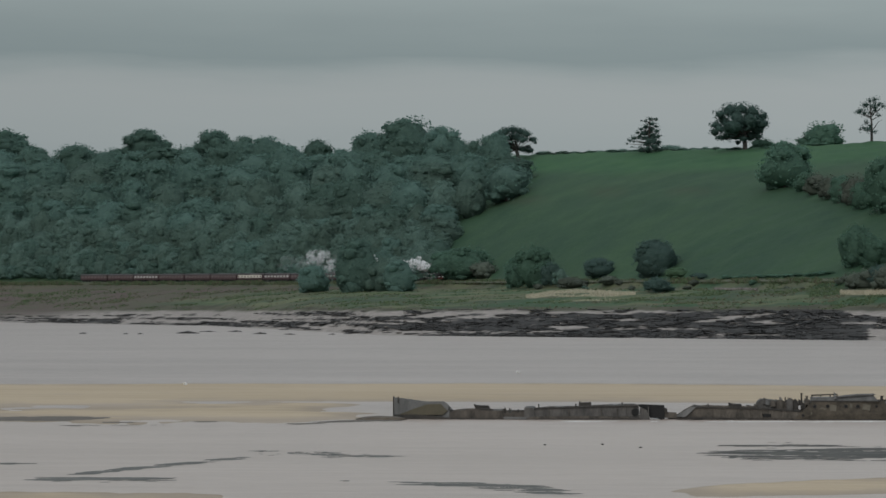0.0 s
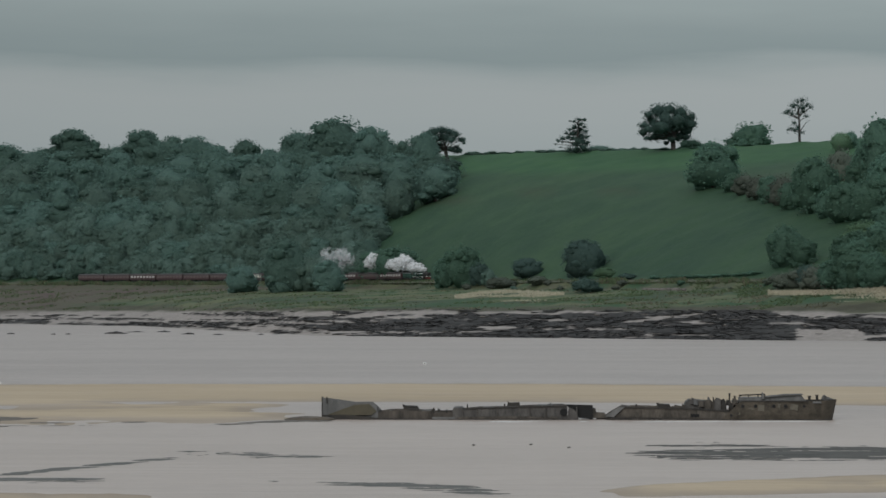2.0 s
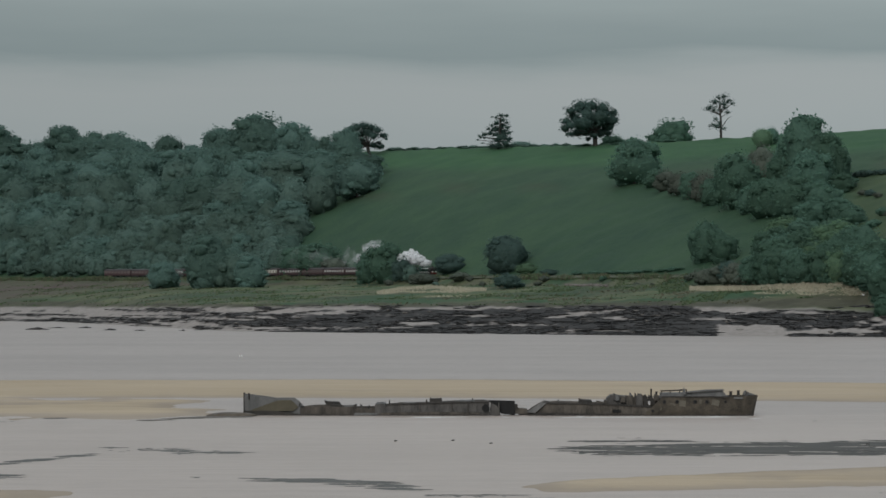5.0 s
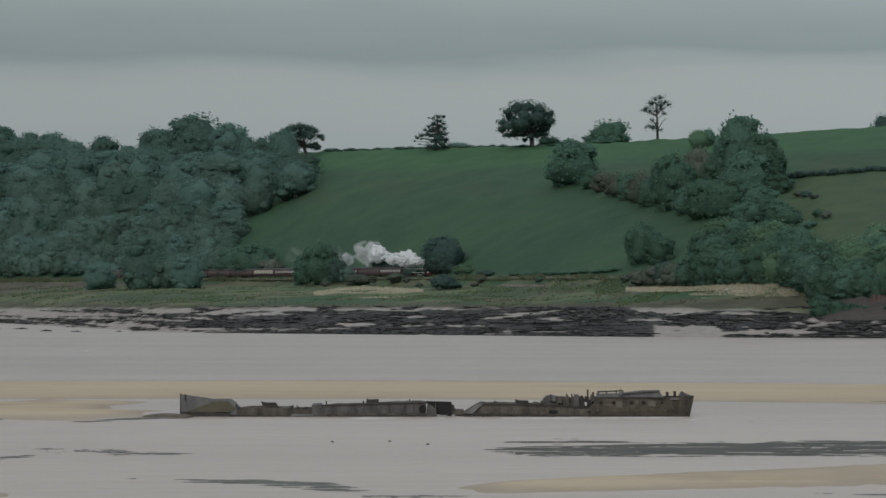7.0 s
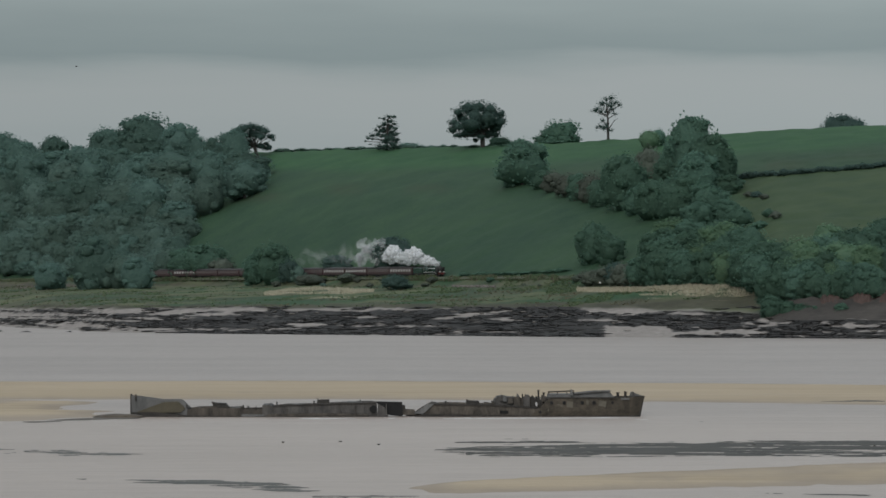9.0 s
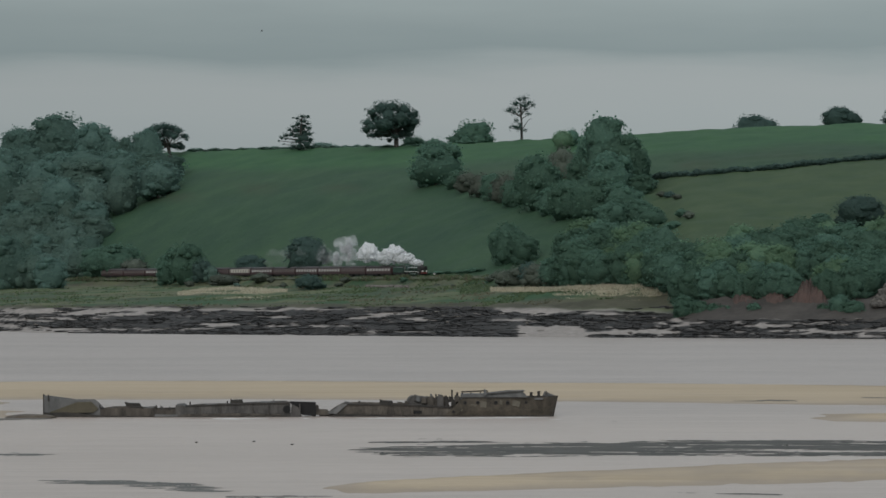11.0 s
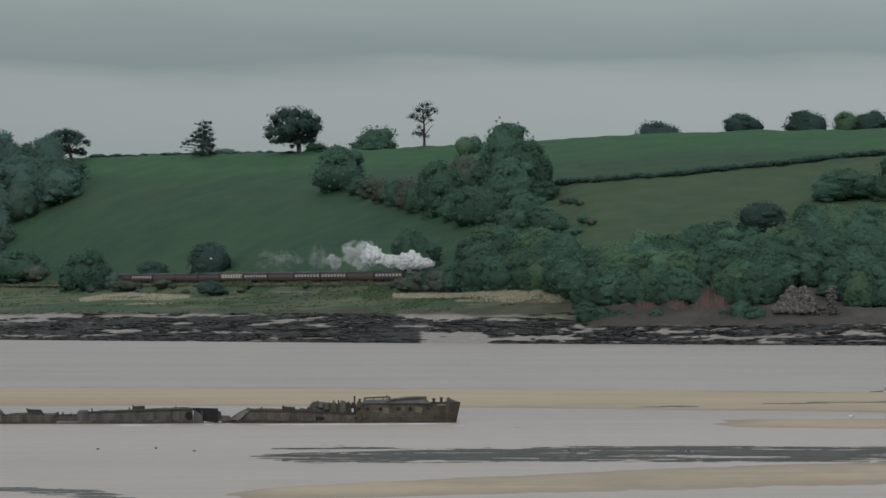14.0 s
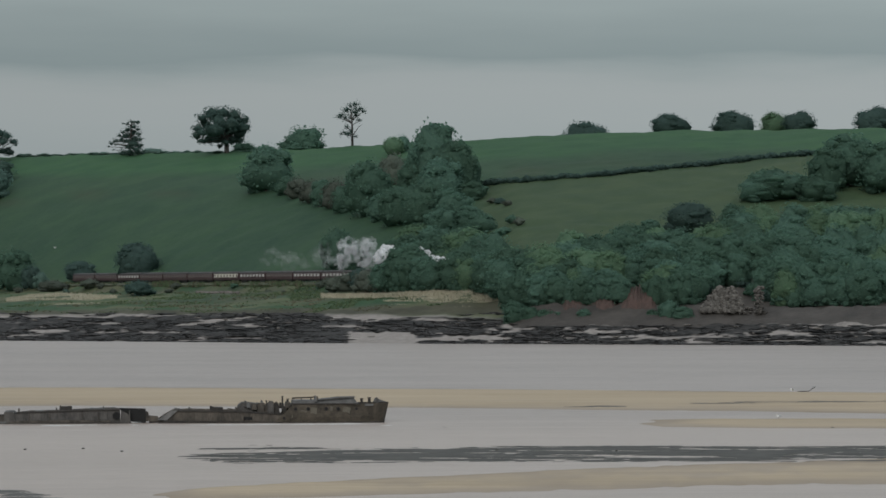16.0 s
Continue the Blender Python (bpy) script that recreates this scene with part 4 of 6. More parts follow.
def make_coach(kind):
    c = new("railway_coach")
    b = bmesh.new()
    prism(b, [(-1.36, 0.95), (1.36, 0.95), (1.41, 1.6), (1.40, 2.5), (1.33, 3.15), (-1.33, 3.15), (-1.40, 2.5), (-1.41, 1.6)], -9.75, 9.75)
    part("body", b, MAROON, c)
    b = bmesh.new()
    prism(b, [(-1.36, 3.12), (1.36, 3.12), (1.28, 3.38), (1.0, 3.62), (0.55, 3.77), (0, 3.82), (-0.55, 3.77), (-1.0, 3.62), (-1.28, 3.38)], -9.8, 9.8)
    part("roof", b, ROOF_GREY, c, "weathered grey roof", True)
    b = bmesh.new()
    box(b, -9.6, 9.6, -1.2, 1.2, 0.72, 0.95)
    box(b, -3.2, -1.4, -1.1, 1.1, 0.3, 0.72), box(b, 0.8, 3.0, -1.0, 1.0, 0.35, 0.72)
    part("underframe", b, BLACK, c)
    for x in (-10.0, 9.75):
        b = bmesh.new()
        box(b, x, x + 0.25, -0.6, 0.6, 0.95, 3.1)
        part("gangway", b, BLACK, c)
    for k in range(-5, 6, 2):
        b = bmesh.new()
        box(b, k * 1.6 - 0.2, k * 1.6 + 0.2, -0.2, 0.2, 3.74, 3.9)
        part("roof_vent", b, ROOF_GREY, c)
    if kind == "cream":
        for sd in (-1, 1):
            b = bmesh.new()
            box(b, -8.9, 8.9, min(sd * 1.38, sd * 1.43), max(sd * 1.38, sd * 1.43), 1.75, 3.0)
            part("upper_panel", b, CREAM, c, "cream upper panel")
    n = 8
    first = None
    for sd in (-1, 1):
        for k in range(n):
            x = -8.2 + k * 16.4 / (n - 1)
            if first is None:
                b = bmesh.new()
                wide = 0.42 if kind == "cream" else 0.68
                box(b, -wide, wide, -0.03, 0.03, -0.42, 0.42)
                first = ob = part("window", b, GLASS_DARK if kind != "pale" else GLASS_PALE, c)
            else:
                ob = new("window", first.data)
                ob.parent = c
            ob.location = (x, sd * 1.42, 2.32)
    if kind != "cream":
        for sd in (-1, 1):
            for x in (-9.35, 9.35):
                b = bmesh.new()
                box(b, x - 0.33, x + 0.33, min(sd * 1.39, sd * 1.435), max(sd * 1.39, sd * 1.435), 1.05, 3.05)
                d = part("door", b, MAROON, c)
                b = bmesh.new()
                box(b, x - 0.22, x + 0.22, min(sd * 1.43, sd * 1.45), max(sd * 1.43, sd * 1.45), 1.95, 2.75)
                part("door_window", b, GLASS_DARK, d)
    bogie(c, -7.0), bogie(c, 7.0)
    for x in (-9.9, 9.9):
        for sd in (-0.86, 0.86):
            b = bmesh.new()
            tube(b, (x - 0.3, sd, 1.05), (x + 0.3, sd, 1.05), 0.2, 0.2, 10)
            part("buffer", b, BLACK, c)
    return c


COACH_LABEL = {"pale": "maroon passenger coach with pale sky reflection painted on its windows", "dark": "maroon passenger coach with grey roof and dim windows", "cream": "maroon passenger coach with cream upper panel"}
for kind, where in (("pale", (0, 2, 3, 5, 10)), ("dark", (1, 4, 7, 8, 9, 11, 12)), ("cream", (6,))):
    proto = tagged(make_coach(kind), COACH_LABEL[kind], "railway coach", "coaches of the train")
    for n, k in enumerate(where):
        c = proto if n == 0 else copy_thing(proto, Matrix())
        MOVES.append((c, 23.4 + 10 + k * 20.2, 19.4))


def make_engine():
    e = new("steam_locomotive")
    b = bmesh.new()
    tube(b, (-3.4, 0, 2.55), (3.6, 0, 2.62), 0.98, 0.86, 24)
    for x in (-1.6, 0.4, 2.2):
        tube(b, (x, 0, 2.59), (x + 0.08, 0, 2.59), 0.97, 0.95, 24)
    part("boiler", b, LOCO_GREEN, e, "glossy dark green boiler with bands", True)
    # handrail and plate edge are white to paint the sky's gleam along the engine
    for sd in (-1, 1):
        b = bmesh.new()
        tube(b, (-3.2, sd * 1.0, 2.95), (5.2, sd * 0.94, 2.98), 0.06, 0.06, 8)
        part("handrail", b, LAMP_AND_GLINT_WHITE, e, "handrail painted white as the boiler highlight")
        b = bmesh.new()
        slab(b, [(-6.5, 1.56), (3.2, 1.56), (3.9, 1.2), (4.1, 1.2), (3.4, 1.66), (-6.5, 1.66)], sd * 1.32 - 0.02, sd * 1.32 + 0.02)
        part("valance", b, LAMP_AND_GLINT_WHITE, e, "running plate edge painted white as a sky glint")
    b = bmesh.new()
    tube(b, (3.6, 0, 2.62), (5.5, 0, 2.62), 0.9, 0.9, 24)
    smoke = part("smokebox", b, BLACK, e, "black smokebox", True)
    b = bmesh.new()
    tube(b, (5.5, 0, 2.62), (5.62, 0, 2.62), 0.72, 0.6, 20)
    part("smokebox_door", b, BLACK, smoke)
    b = bmesh.new()
    tube(b, (4.7, 0, 3.3), (4.7, 0, 3.95), 0.42, 0.36, 16), tube(b, (4.7, 0, 3.9), (4.7, 0, 4.0), 0.45, 0.42, 16)
    part("chimney", b, BLACK, smoke)
    b = bmesh.new()
    tube(b, (0.9, 0, 3.35), (0.9, 0, 3.8), 0.45, 0.3, 16)
    part("dome", b, LOCO_GREEN, e, "", True)
    for sd in (-1, 1):
        b = bmesh.new()
        slab(b, [(3.5, 1.9), (6.0, 1.9), (6.0, 3.45), (5.2, 3.55), (3.5, 3.2)], sd * 1.25 - 0.03, sd * 1.25 + 0.03)
        part("smoke_deflector", b, BLACK, e)
    b = bmesh.new()
    prism(b, [(-1.05, 1.5), (1.05, 1.5), (1.15, 2.5), (0.85, 3.4), (0, 3.62), (-0.85, 3.4), (-1.15, 2.5)], -5.3, -3.4)
    part("firebox", b, LOCO_GREEN, e)
    b = bmesh.new()
    prism(b, [(-1.32, 1.45), (1.32, 1.45), (1.32, 3.2), (0.9, 3.65), (0, 3.88), (-0.9, 3.65), (-1.32, 3.2)], -6.7, -5.2)
    cab = part("cab", b, LOCO_GREEN, e)
    for sd in (-1, 1):
        b = bmesh.new()
        box(b, -6.3, -5.6, sd * 1.33 - 0.02, sd * 1.33 + 0.02, 2.4, 3.1)
        part("cab_window", b, GLASS_DARK, cab)
    b = bmesh.new()
    box(b, -6.6, 6.2, -1.3, 1.3, 1.42, 1.54)
    part("running_plate", b, BLACK, e)
    b = bmesh.new()
    box(b, -6.4, 6.0, -0.55, 0.55, 0.75, 1.45)
    part("frame", b, BLACK, e)
    for x in (-2.6, -0.5, 1.6):
        for sd in (-1, 1):
            b = bmesh.new()
            tube(b, (x, sd * 0.70, 0.98), (x, sd * 0.86, 0.98), 0.98, 0.98, 24)
            part("driving_wheel", b, LOCO_GREEN, e)
    for x in (3.7, 5.6, -5.2):
        for sd in (-1, 1):
            b = bmesh.new()
            tube(b, (x, sd * 0.7, 0.5), (x, sd * 0.84, 0.5), 0.5, 0.5, 16)
            part("wheel", b, BLACK, e)
    for sd in (-1, 1):
        b = bmesh.new()
        box(b, -2.7, 1.7, sd * 0.95 - 0.05, sd * 0.95 + 0.05, 0.72, 0.9)
        part("coupling_rod", b, material("bright_steel", (0.45, 0.45, 0.45), (0.6, 0.6, 0.6), 0.3, 1.0, 4.0, 0.0, metal=0.9), e)
        b = bmesh.new()
        tube(b, (3.4, sd * 1.05, 0.95), (4.9, sd * 1.05, 0.95), 0.42, 0.42, 16)
        part("cylinder", b, BLACK, e)
        b = bmesh.new()
        tube(b, (6.3, sd * 0.86, 1.06), (6.9, sd * 0.86, 1.06), 0.12, 0.22, 12)
        part("buffer", b, BLACK, e)
        b = bmesh.new()
        box(b, 6.3, 6.55, sd * 0.75 - 0.13, sd * 0.75 + 0.13, 1.55, 1.95)
        part("headlamp", b, LAMP_AND_GLINT_WHITE, e, "white headlamp")
    b = bmesh.new()
    box(b, 6.1, 6.35, -1.25, 1.25, 0.78, 1.42)
    part("buffer_beam", b, RED, e, "red buffer beam")
    tagged(e, "dark green steam locomotive with red buffer beam hauling coaches", "locomotive")
    MOVES.append((e, 7.0, 11.0))
    t = new("tender")
    b = bmesh.new()
    prism(b, [(-1.3, 1.3), (1.3, 1.3), (1.3, 3.0), (1.15, 3.3), (-1.15, 3.3), (-1.3, 3.0)], -3.9, 3.9)
    part("tank", b, LOCO_GREEN, t, "dark green water tank")
    b = bmesh.new()
    slab(b, [(-1.0, 3.2), (3.6, 3.2), (3.4, 3.65), (1.5, 3.8), (-0.6, 3.5)], -0.95, 0.95)
    part("coal", b, BLACK, t, "heaped black coal")
    b = bmesh.new()
    box(b, -4.0, 4.0, -1.1, 1.1, 0.75, 1.3)
    part("frame", b, BLACK, t)
    for x in (-2.9, -1.0, 1.0, 2.9):
        for sd in (-1, 1):
            b = bmesh.new()
            tube(b, (x, sd * 0.72, 0.6), (x, sd * 0.88, 0.6), 0.6, 0.6, 16)
            part("wheel", b, BLACK, t)
    tagged(t, "dark green coal tender behind the locomotive", "tender")
    MOVES.append((t, 18.3, 6.5))


make_engine()


def make_line():
    """Ballast and rails along the line."""
    pts = [(float(x), float(y)) for x, y in T_P[::5]]
    def ribbon(name, offsets, mat, label, kind="structure", parent=None):
        verts, faces = [], []
        m = len(offsets)
        for k, (x, y) in enumerate(pts):
            x0, y0 = pts[max(0, k - 1)]
            x1, y1 = pts[min(len(pts) - 1, k + 1)]
            l = math.hypot(x1 - x0, y1 - y0)
            nx, ny = -(y1 - y0) / l, (x1 - x0) / l
            verts += [(x + nx * o, y + ny * o, RAIL_Z + h) for o, h in offsets]
        for k in range(len(pts) - 1):
            for j in range(m - 1):
                faces.append((k * m + j, k * m + j + 1, (k + 1) * m + j + 1, (k + 1) * m + j))
        ob = mesh_object(name, verts, faces, [mat], parent)
        return ob if parent else tagged(ob, label, "railway line", kind=kind)
    bed = ribbon("ballast", [(-4.0, -0.9), (-2.6, -0.15), (2.6, -0.15), (4.0, -0.9)], material("ballast_stone", (0.066, 0.078, 0.052), (0.098, 0.104, 0.072), 0.9, 1.0, 6.0, 0.4), "grey stone railway ballast on the bank")
    for off in (-0.72, 0.72):
        r = ribbon("rail", [(off - 0.05, -0.15), (off - 0.04, 0.0), (off + 0.04, 0.0), (off + 0.05, -0.15)], BLACK, "worn steel rail on the ballast", parent=bed)


make_line()


# ---- steam: rigid puffs that go along with the engine, each turning slowly ----
def steam_material(name, clear):
    m = bpy.data.materials.new(name)
    nt = node_tree(m)
    L = nt.links.new
    out = add(nt, "ShaderNodeOutputMaterial")
    white, trl, mx = add(nt, "ShaderNodeBsdfDiffuse"), add(nt, "ShaderNodeBsdfTranslucent"), add(nt, "ShaderNodeMixShader", Fac=0.5)
    white.inputs["Color"].default_value = trl.inputs["Color"].default_value = (0.80, 0.81, 0.82, 1)
    L(white.outputs[0], mx.inputs[1]), L(trl.outputs[0], mx.inputs[2])
    gap, ms = add(nt, "ShaderNodeBsdfTransparent"), add(nt, "ShaderNodeMixShader", Fac=clear)
    L(mx.outputs[0], ms.inputs[1]), L(gap.outputs[0], ms.inputs[2]), L(ms.outputs[0], out.inputs[0])
    return m


STEAM = [steam_material("dense_steam", 0.0), steam_material("thinning_steam", 0.80), steam_material("last_steam", 0.94)]
PUFFS = []


def ball_mesh(levels):
    bm = bmesh.new()
    bmesh.ops.create_icosphere(bm, subdivisions=levels, radius=1)
    v = [x.co.copy() for x in bm.verts]
    f = [[x.index for x in p.verts] for p in bm.faces]
    bm.free()
    return v, f


BALL_V, BALL_F = ball_mesh(5)


def puff(seed, lag, up, length, high, density, drift=0.0, side=0.0, early=0.0):
    """One billow, length by high metres, its foot up metres over the rail and lag metres behind the buffers; its skin swells in rounded lobes."""
    verts = []
    for v in BALL_V:
        w = Vector((v.x * length / high, v.y, v.z)) * 1.3 + Vector((seed * 7.3, seed * 3.1, 0))
        swell = 0.0
        for k, amp in enumerate((0.62, 0.32, 0.14, 0.05)):
            swell += amp * abs(noise.noise(w * (1.0, 2.1, 4.3, 8.7)[k]))
        r = 0.74 + swell
        flat = 0.6 if v.z < 0 else 1.0
        verts.append((v.x * r * length / 2, v.y * r * high * 0.42, high * 0.42 + v.z * r * high / 2 * flat))
    rng = np.random.RandomState(seed + 50)
    n = (260, 330, 130)[density]
    g = rng.randn(n, 3)
    g /= np.linalg.norm(g, axis=1)[:, None]
    if density == 0:
        base = np.array(verts)[rng.randint(0, len(verts), n)]
        pos = base + g * 0.2
    else:
        pos = g * (rng.rand(n, 1) ** 0.5) * (length / 2, high * 0.4, high / 2) + (0, 0, high * 0.45)
        lump = np.array([noise.noise(Vector(p) * 0.45 + Vector((seed, 0, 0))) for p in pos])
        pos = pos[lump > -0.05]
        verts = []
    t = np.cross(rng.randn(len(pos), 3), rng.randn(len(pos), 3))
    t /= np.linalg.norm(t, axis=1)[:, None]
    b = np.cross(t, rng.randn(len(pos), 3))
    b /= np.linalg.norm(b, axis=1)[:, None]
    s = rng.uniform(0.25, 0.75, (len(pos), 1)) * (0.8, 1.5, 2.4)[density]
    quads = np.stack([pos - t * s, pos - b * s, pos + t * s, pos + b * s], 1).reshape(-1, 3)
    faces = ([list(f) for f in BALL_F] if density == 0 else [])
    solid = len(faces)
    faces += (np.arange(len(quads)).reshape(-1, 4) + len(verts)).tolist()
    ob = mesh_object("steam_puff", [tuple(v) for v in verts] + quads.tolist(), faces, [STEAM[0], STEAM[max(1, density)]], smooth=True, indices=[0] * solid + [1] * (len(faces) - solid))
    tagged(ob, ("billowing white steam cloud above the coaches", "thinning white steam drifting above the train", "faint wisp of steam over the field")[density], "steam", "steam of the engine", "stuff")
    PUFFS.append((ob, lag, up, drift, side, seed, early))


puff(1, 8.5, 3.8, 9, 2.4, 0)
puff(2, 15.0, 3.7, 14, 4.6, 0)
puff(3, 24.0, 3.6, 19, 6.9, 0)
puff(4, 33.0, 4.0, 7, 5.0, 0, 0.1)
puff(5, 45.5, 4.6, 13, 7.4, 0, 0.15, early=16)
puff(6, 56.0, 4.0, 10, 7.0, 1, 0.3, early=40)
puff(7, 64.0, 7.0, 12, 8.0, 1, 0.5, early=46)
puff(8, 82.0, 4.4, 22, 9.0, 2, 0.5)
puff(9, 116.0, 4.4, 38, 8.0, 2, 0.6)
puff(10, 55.0, 9.0, 9, 6.0, 1, 0.3, early=48)
puff(11, 62.0, 6.4, 11, 6.0, 1, 0.3, early=18)
puff(12, 73.0, 4.6, 10, 5.0, 1, 0.4, early=10)


# ---- the two wrecked barges ----
STEEL_PALE = material("flaking_pale_paint", (0.080, 0.073, 0.058), (0.128, 0.116, 0.092), 0.8, 0.8, 5.0, 0.2)
STEEL_GREY = material("grey_weathered_plate", (0.036, 0.034, 0.033), (0.118, 0.110, 0.102), 0.75, 1.2, 6.0, 0.2, stretch=(1.6, 1.6, 0.5))
MUD_FILL = material("dried_silt", (0.070, 0.062, 0.044), (0.105, 0.093, 0.066), 0.9, 1.0, 6.0, 0.3)
STEEL_LIGHT = material("pale_grey_plate", (0.085, 0.085, 0.084), (0.165, 0.162, 0.158), 0.75, 1.2, 6.0, 0.2, stretch=(1.6, 1.6, 0.5))
# near-black colour on solid pieces that paints the shade inside openings
HOLE_SHADE = material("painted_inside_shade", (0.012, 0.012, 0.012), (0.02, 0.02, 0.02), 0.9, 1.0, 4.0, 0.0)


def shell(bm, stations, thick=0.12):
    """Hull plating through stations (x, half beam, top, bottom, rake): two skinned sides with thickness, closed by a ragged deck strip."""
    sides = []
    for sd in (-1, 1):
        loops = []
        sides.append(loops)
        for x, half, top, low, rake in stations:
            y = sd * half
            yi = sd * max(half - thick, 0.0)
            loops.append([bm.verts.new(p) for p in ((x, y * 0.92, low), (x + rake * 0.5, y, (top + low) / 2), (x + rake, y, top), (x + rake, yi, top), (x, yi * 0.92, low))])
        for a, b in zip(loops, loops[1:]):
            for k in range(5):
                bm.faces.new((a[k], a[(k + 1) % 5], b[(k + 1) % 5], b[k]))
        bm.faces.new(loops[0]), bm.faces.new(loops[-1][::-1])
    for k in range(len(stations) - 1):
        bm.faces.new((sides[0][k][4], sides[0][k + 1][4], sides[1][k + 1][4], sides[1][k][4]))


def lx(p):
    return (p / 3 - 477) / 16.32


def rx(p):
    return (p / 3 - 17) / 16.32


def wz(p):
    return (76 - p / 3) / 16.32


def barge_part(parent, name, outline, y0, y1, mat, label=""):
    b = bmesh.new()
    slab(b, outline, y0, y1)
    return part(name, b, mat, parent, label)


def porthole(parent, x, z, y, r):
    b = bmesh.new()
    tube(b, (x, y + 0.05, z), (x, y - 0.05, z), r * 1.35, r * 1.3, 18)
    rim = part("porthole", b, STEEL_DARK, parent)
    b = bmesh.new()
    tube(b, (x, y - 0.02, z), (x, y - 0.06, z), r, r, 18)
    part("porthole_hole", b, HOLE_SHADE, rim, "porthole opening with its inner shade painted dark")


def broken_barge():
    w = new("wrecked_barge")
    S = lambda pts, z0=-0.7: [(lx(x), h, wz(z), z0, r) for x, h, z, r in pts]
    b = bmesh.new()
    shell(b, S([(76, 0.12, 118, 0), (110, 0.9, 122, 0), (160, 1.8, 130, 0), (240, 2.5, 143, 0), (330, 2.8, 143, 0.1), (352, 2.85, 160, 0.1), (380, 2.9, 184, 0)]))
    part("bow_plating", b, STEEL_LIGHT, w, "grey weathered bow plating")
    b = bmesh.new()
    box(b, lx(71), lx(80), -0.14, 0.14, -0.6, wz(112))
    part("stem_post", b, STEEL_DARK, w, "dark upright stem post")
    barge_part(w, "silt_mound", [(lx(110), wz(205)), (lx(345), wz(205)), (lx(372), wz(184)), (lx(335), wz(147)), (lx(260), wz(150)), (lx(180), wz(178))], -3.02, -2.4, MUD_FILL, "tan silt banked against the plating")
    barge_part(w, "lower_strake", [(lx(84), -0.7), (lx(345), -0.7), (lx(345), wz(214)), (lx(200), wz(202)), (lx(84), wz(204))], -3.12, -2.7, STEEL_DARK)
    b = bmesh.new()
    shell(b, S([(380, 2.9, 190, 0), (430, 3.0, 182, 0), (520, 3.0, 180, 0), (600, 3.0, 184, 0), (668, 3.0, 181, 0)]))
    part("side_plating", b, STEEL_RUST, w)
    b = bmesh.new()
    shell(b, S([(668, 3.0, 192, 0), (700, 3.0, 196, 0), (740, 3.0, 194, 0), (780, 3.0, 197, 0)]))
    part("broken_plating", b, STEEL_RUST, w, "plating torn down to the waterline")
    barge_part(w, "rail_beam", [(lx(660), wz(186)), (lx(785), wz(186)), (lx(785), wz(178)), (lx(660), wz(180))], -2.9, -2.7, STEEL_DARK)
    barge_part(w, "bulkhead", [(lx(776), -0.5), (lx(832), -0.5), (lx(828), wz(172)), (lx(815), wz(165)), (lx(776), wz(167))], -3.1, 2.6, STEEL_GREY, "broken grey bulkhead")
    b = bmesh.new()
    shell(b, S([(828, 3.0, 176, 0), (900, 3.05, 168, 0), (1050, 3.05, 165, 0), (1200, 3.05, 158, 0), (1300, 3.05, 154, 0), (1350, 3.0, 153, 0), (1378, 2.9, 160, 0)]))
    part("side_plating", b, STEEL_GREY, w, "long grey rust-streaked side plating")
    b = bmesh.new()
    slab(b, [(lx(300), -0.6), (lx(1440), -0.6), (lx(1440), wz(229)), (lx(1300), wz(219)), (lx(660), wz(226)), (lx(300), wz(217))], -3.5, -3.05)
    part("bottom_strake", b, STEEL_DARK, w, "dark weed-covered bottom strake")
    barge_part(w, "silt_ledge", [(lx(800), -0.3), (lx(1330), -0.3), (lx(1330), wz(213)), (lx(1100), wz(209)), (lx(830), wz(212)), (lx(800), wz(216))], -3.42, -3.04, STEEL_RUST, "brown silt-caked ledge along the hull side")
    barge_part(w, "silt_ledge", [(lx(660), -0.3), (lx(790), -0.3), (lx(786), wz(216)), (lx(668), wz(214))], -3.3, -2.6, STEEL_LIGHT, "pale silt lodged along the hull side")
    for x0, x1, z0, z1 in ((382, 398, 178, 206), (404, 440, 188, 208), (452, 462, 176, 192), (700, 706, 172, 190), (738, 746, 176, 192), (610, 660, 176, 190), (540, 600, 172, 188), (1220, 1300, 148, 160), (930, 990, 160, 172), (1395, 1420, 170, 228), (1424, 1432, 160, 226)):
        barge_part(w, "loose_plate", [(lx(x0), wz(z1)), (lx(x1), wz(z1)), (lx(x1 - 2), wz(z0 + 3)), (lx(x0 + 2), wz(z0))], -2.6 + pick.uniform(-0.2, 0.8), -0.9, pick.choice([STEEL_LIGHT, STEEL_GREY, STEEL_DARK]))
    for x0 in (905, 1010, 1180, 1265):
        b = bmesh.new()
        box(b, lx(x0), lx(x0 + 3), -3.16, -3.0, wz(218), wz(168))
        part("rib", b, STEEL_RUST, w)
    b = bmesh.new()
    box(b, lx(400), lx(1370), -2.85, 2.85, 0.05, 0.35)
    part("deck", b, STEEL_DARK, w)
    barge_part(w, "gunwale", [(lx(826), wz(172)), (lx(1200), wz(162)), (lx(1372), wz(158)), (lx(1372), wz(152)), (lx(1200), wz(155)), (lx(826), wz(168))], -3.18, -2.9, STEEL_DARK)
    b = bmesh.new()
    tube(b, (lx(1360), -3.12, wz(188)), (lx(1360), -3.04, wz(188)), 0.42, 0.42, 16)
    part("breach", b, HOLE_SHADE, w, "breach in the hull side painted as dark shade")
    barge_part(w, "winch", [(lx(503), wz(152)), (lx(520), wz(158)), (lx(580), wz(160)), (lx(590), wz(176)), (lx(512), wz(174))], -1.0, 0.4, STEEL_DARK)
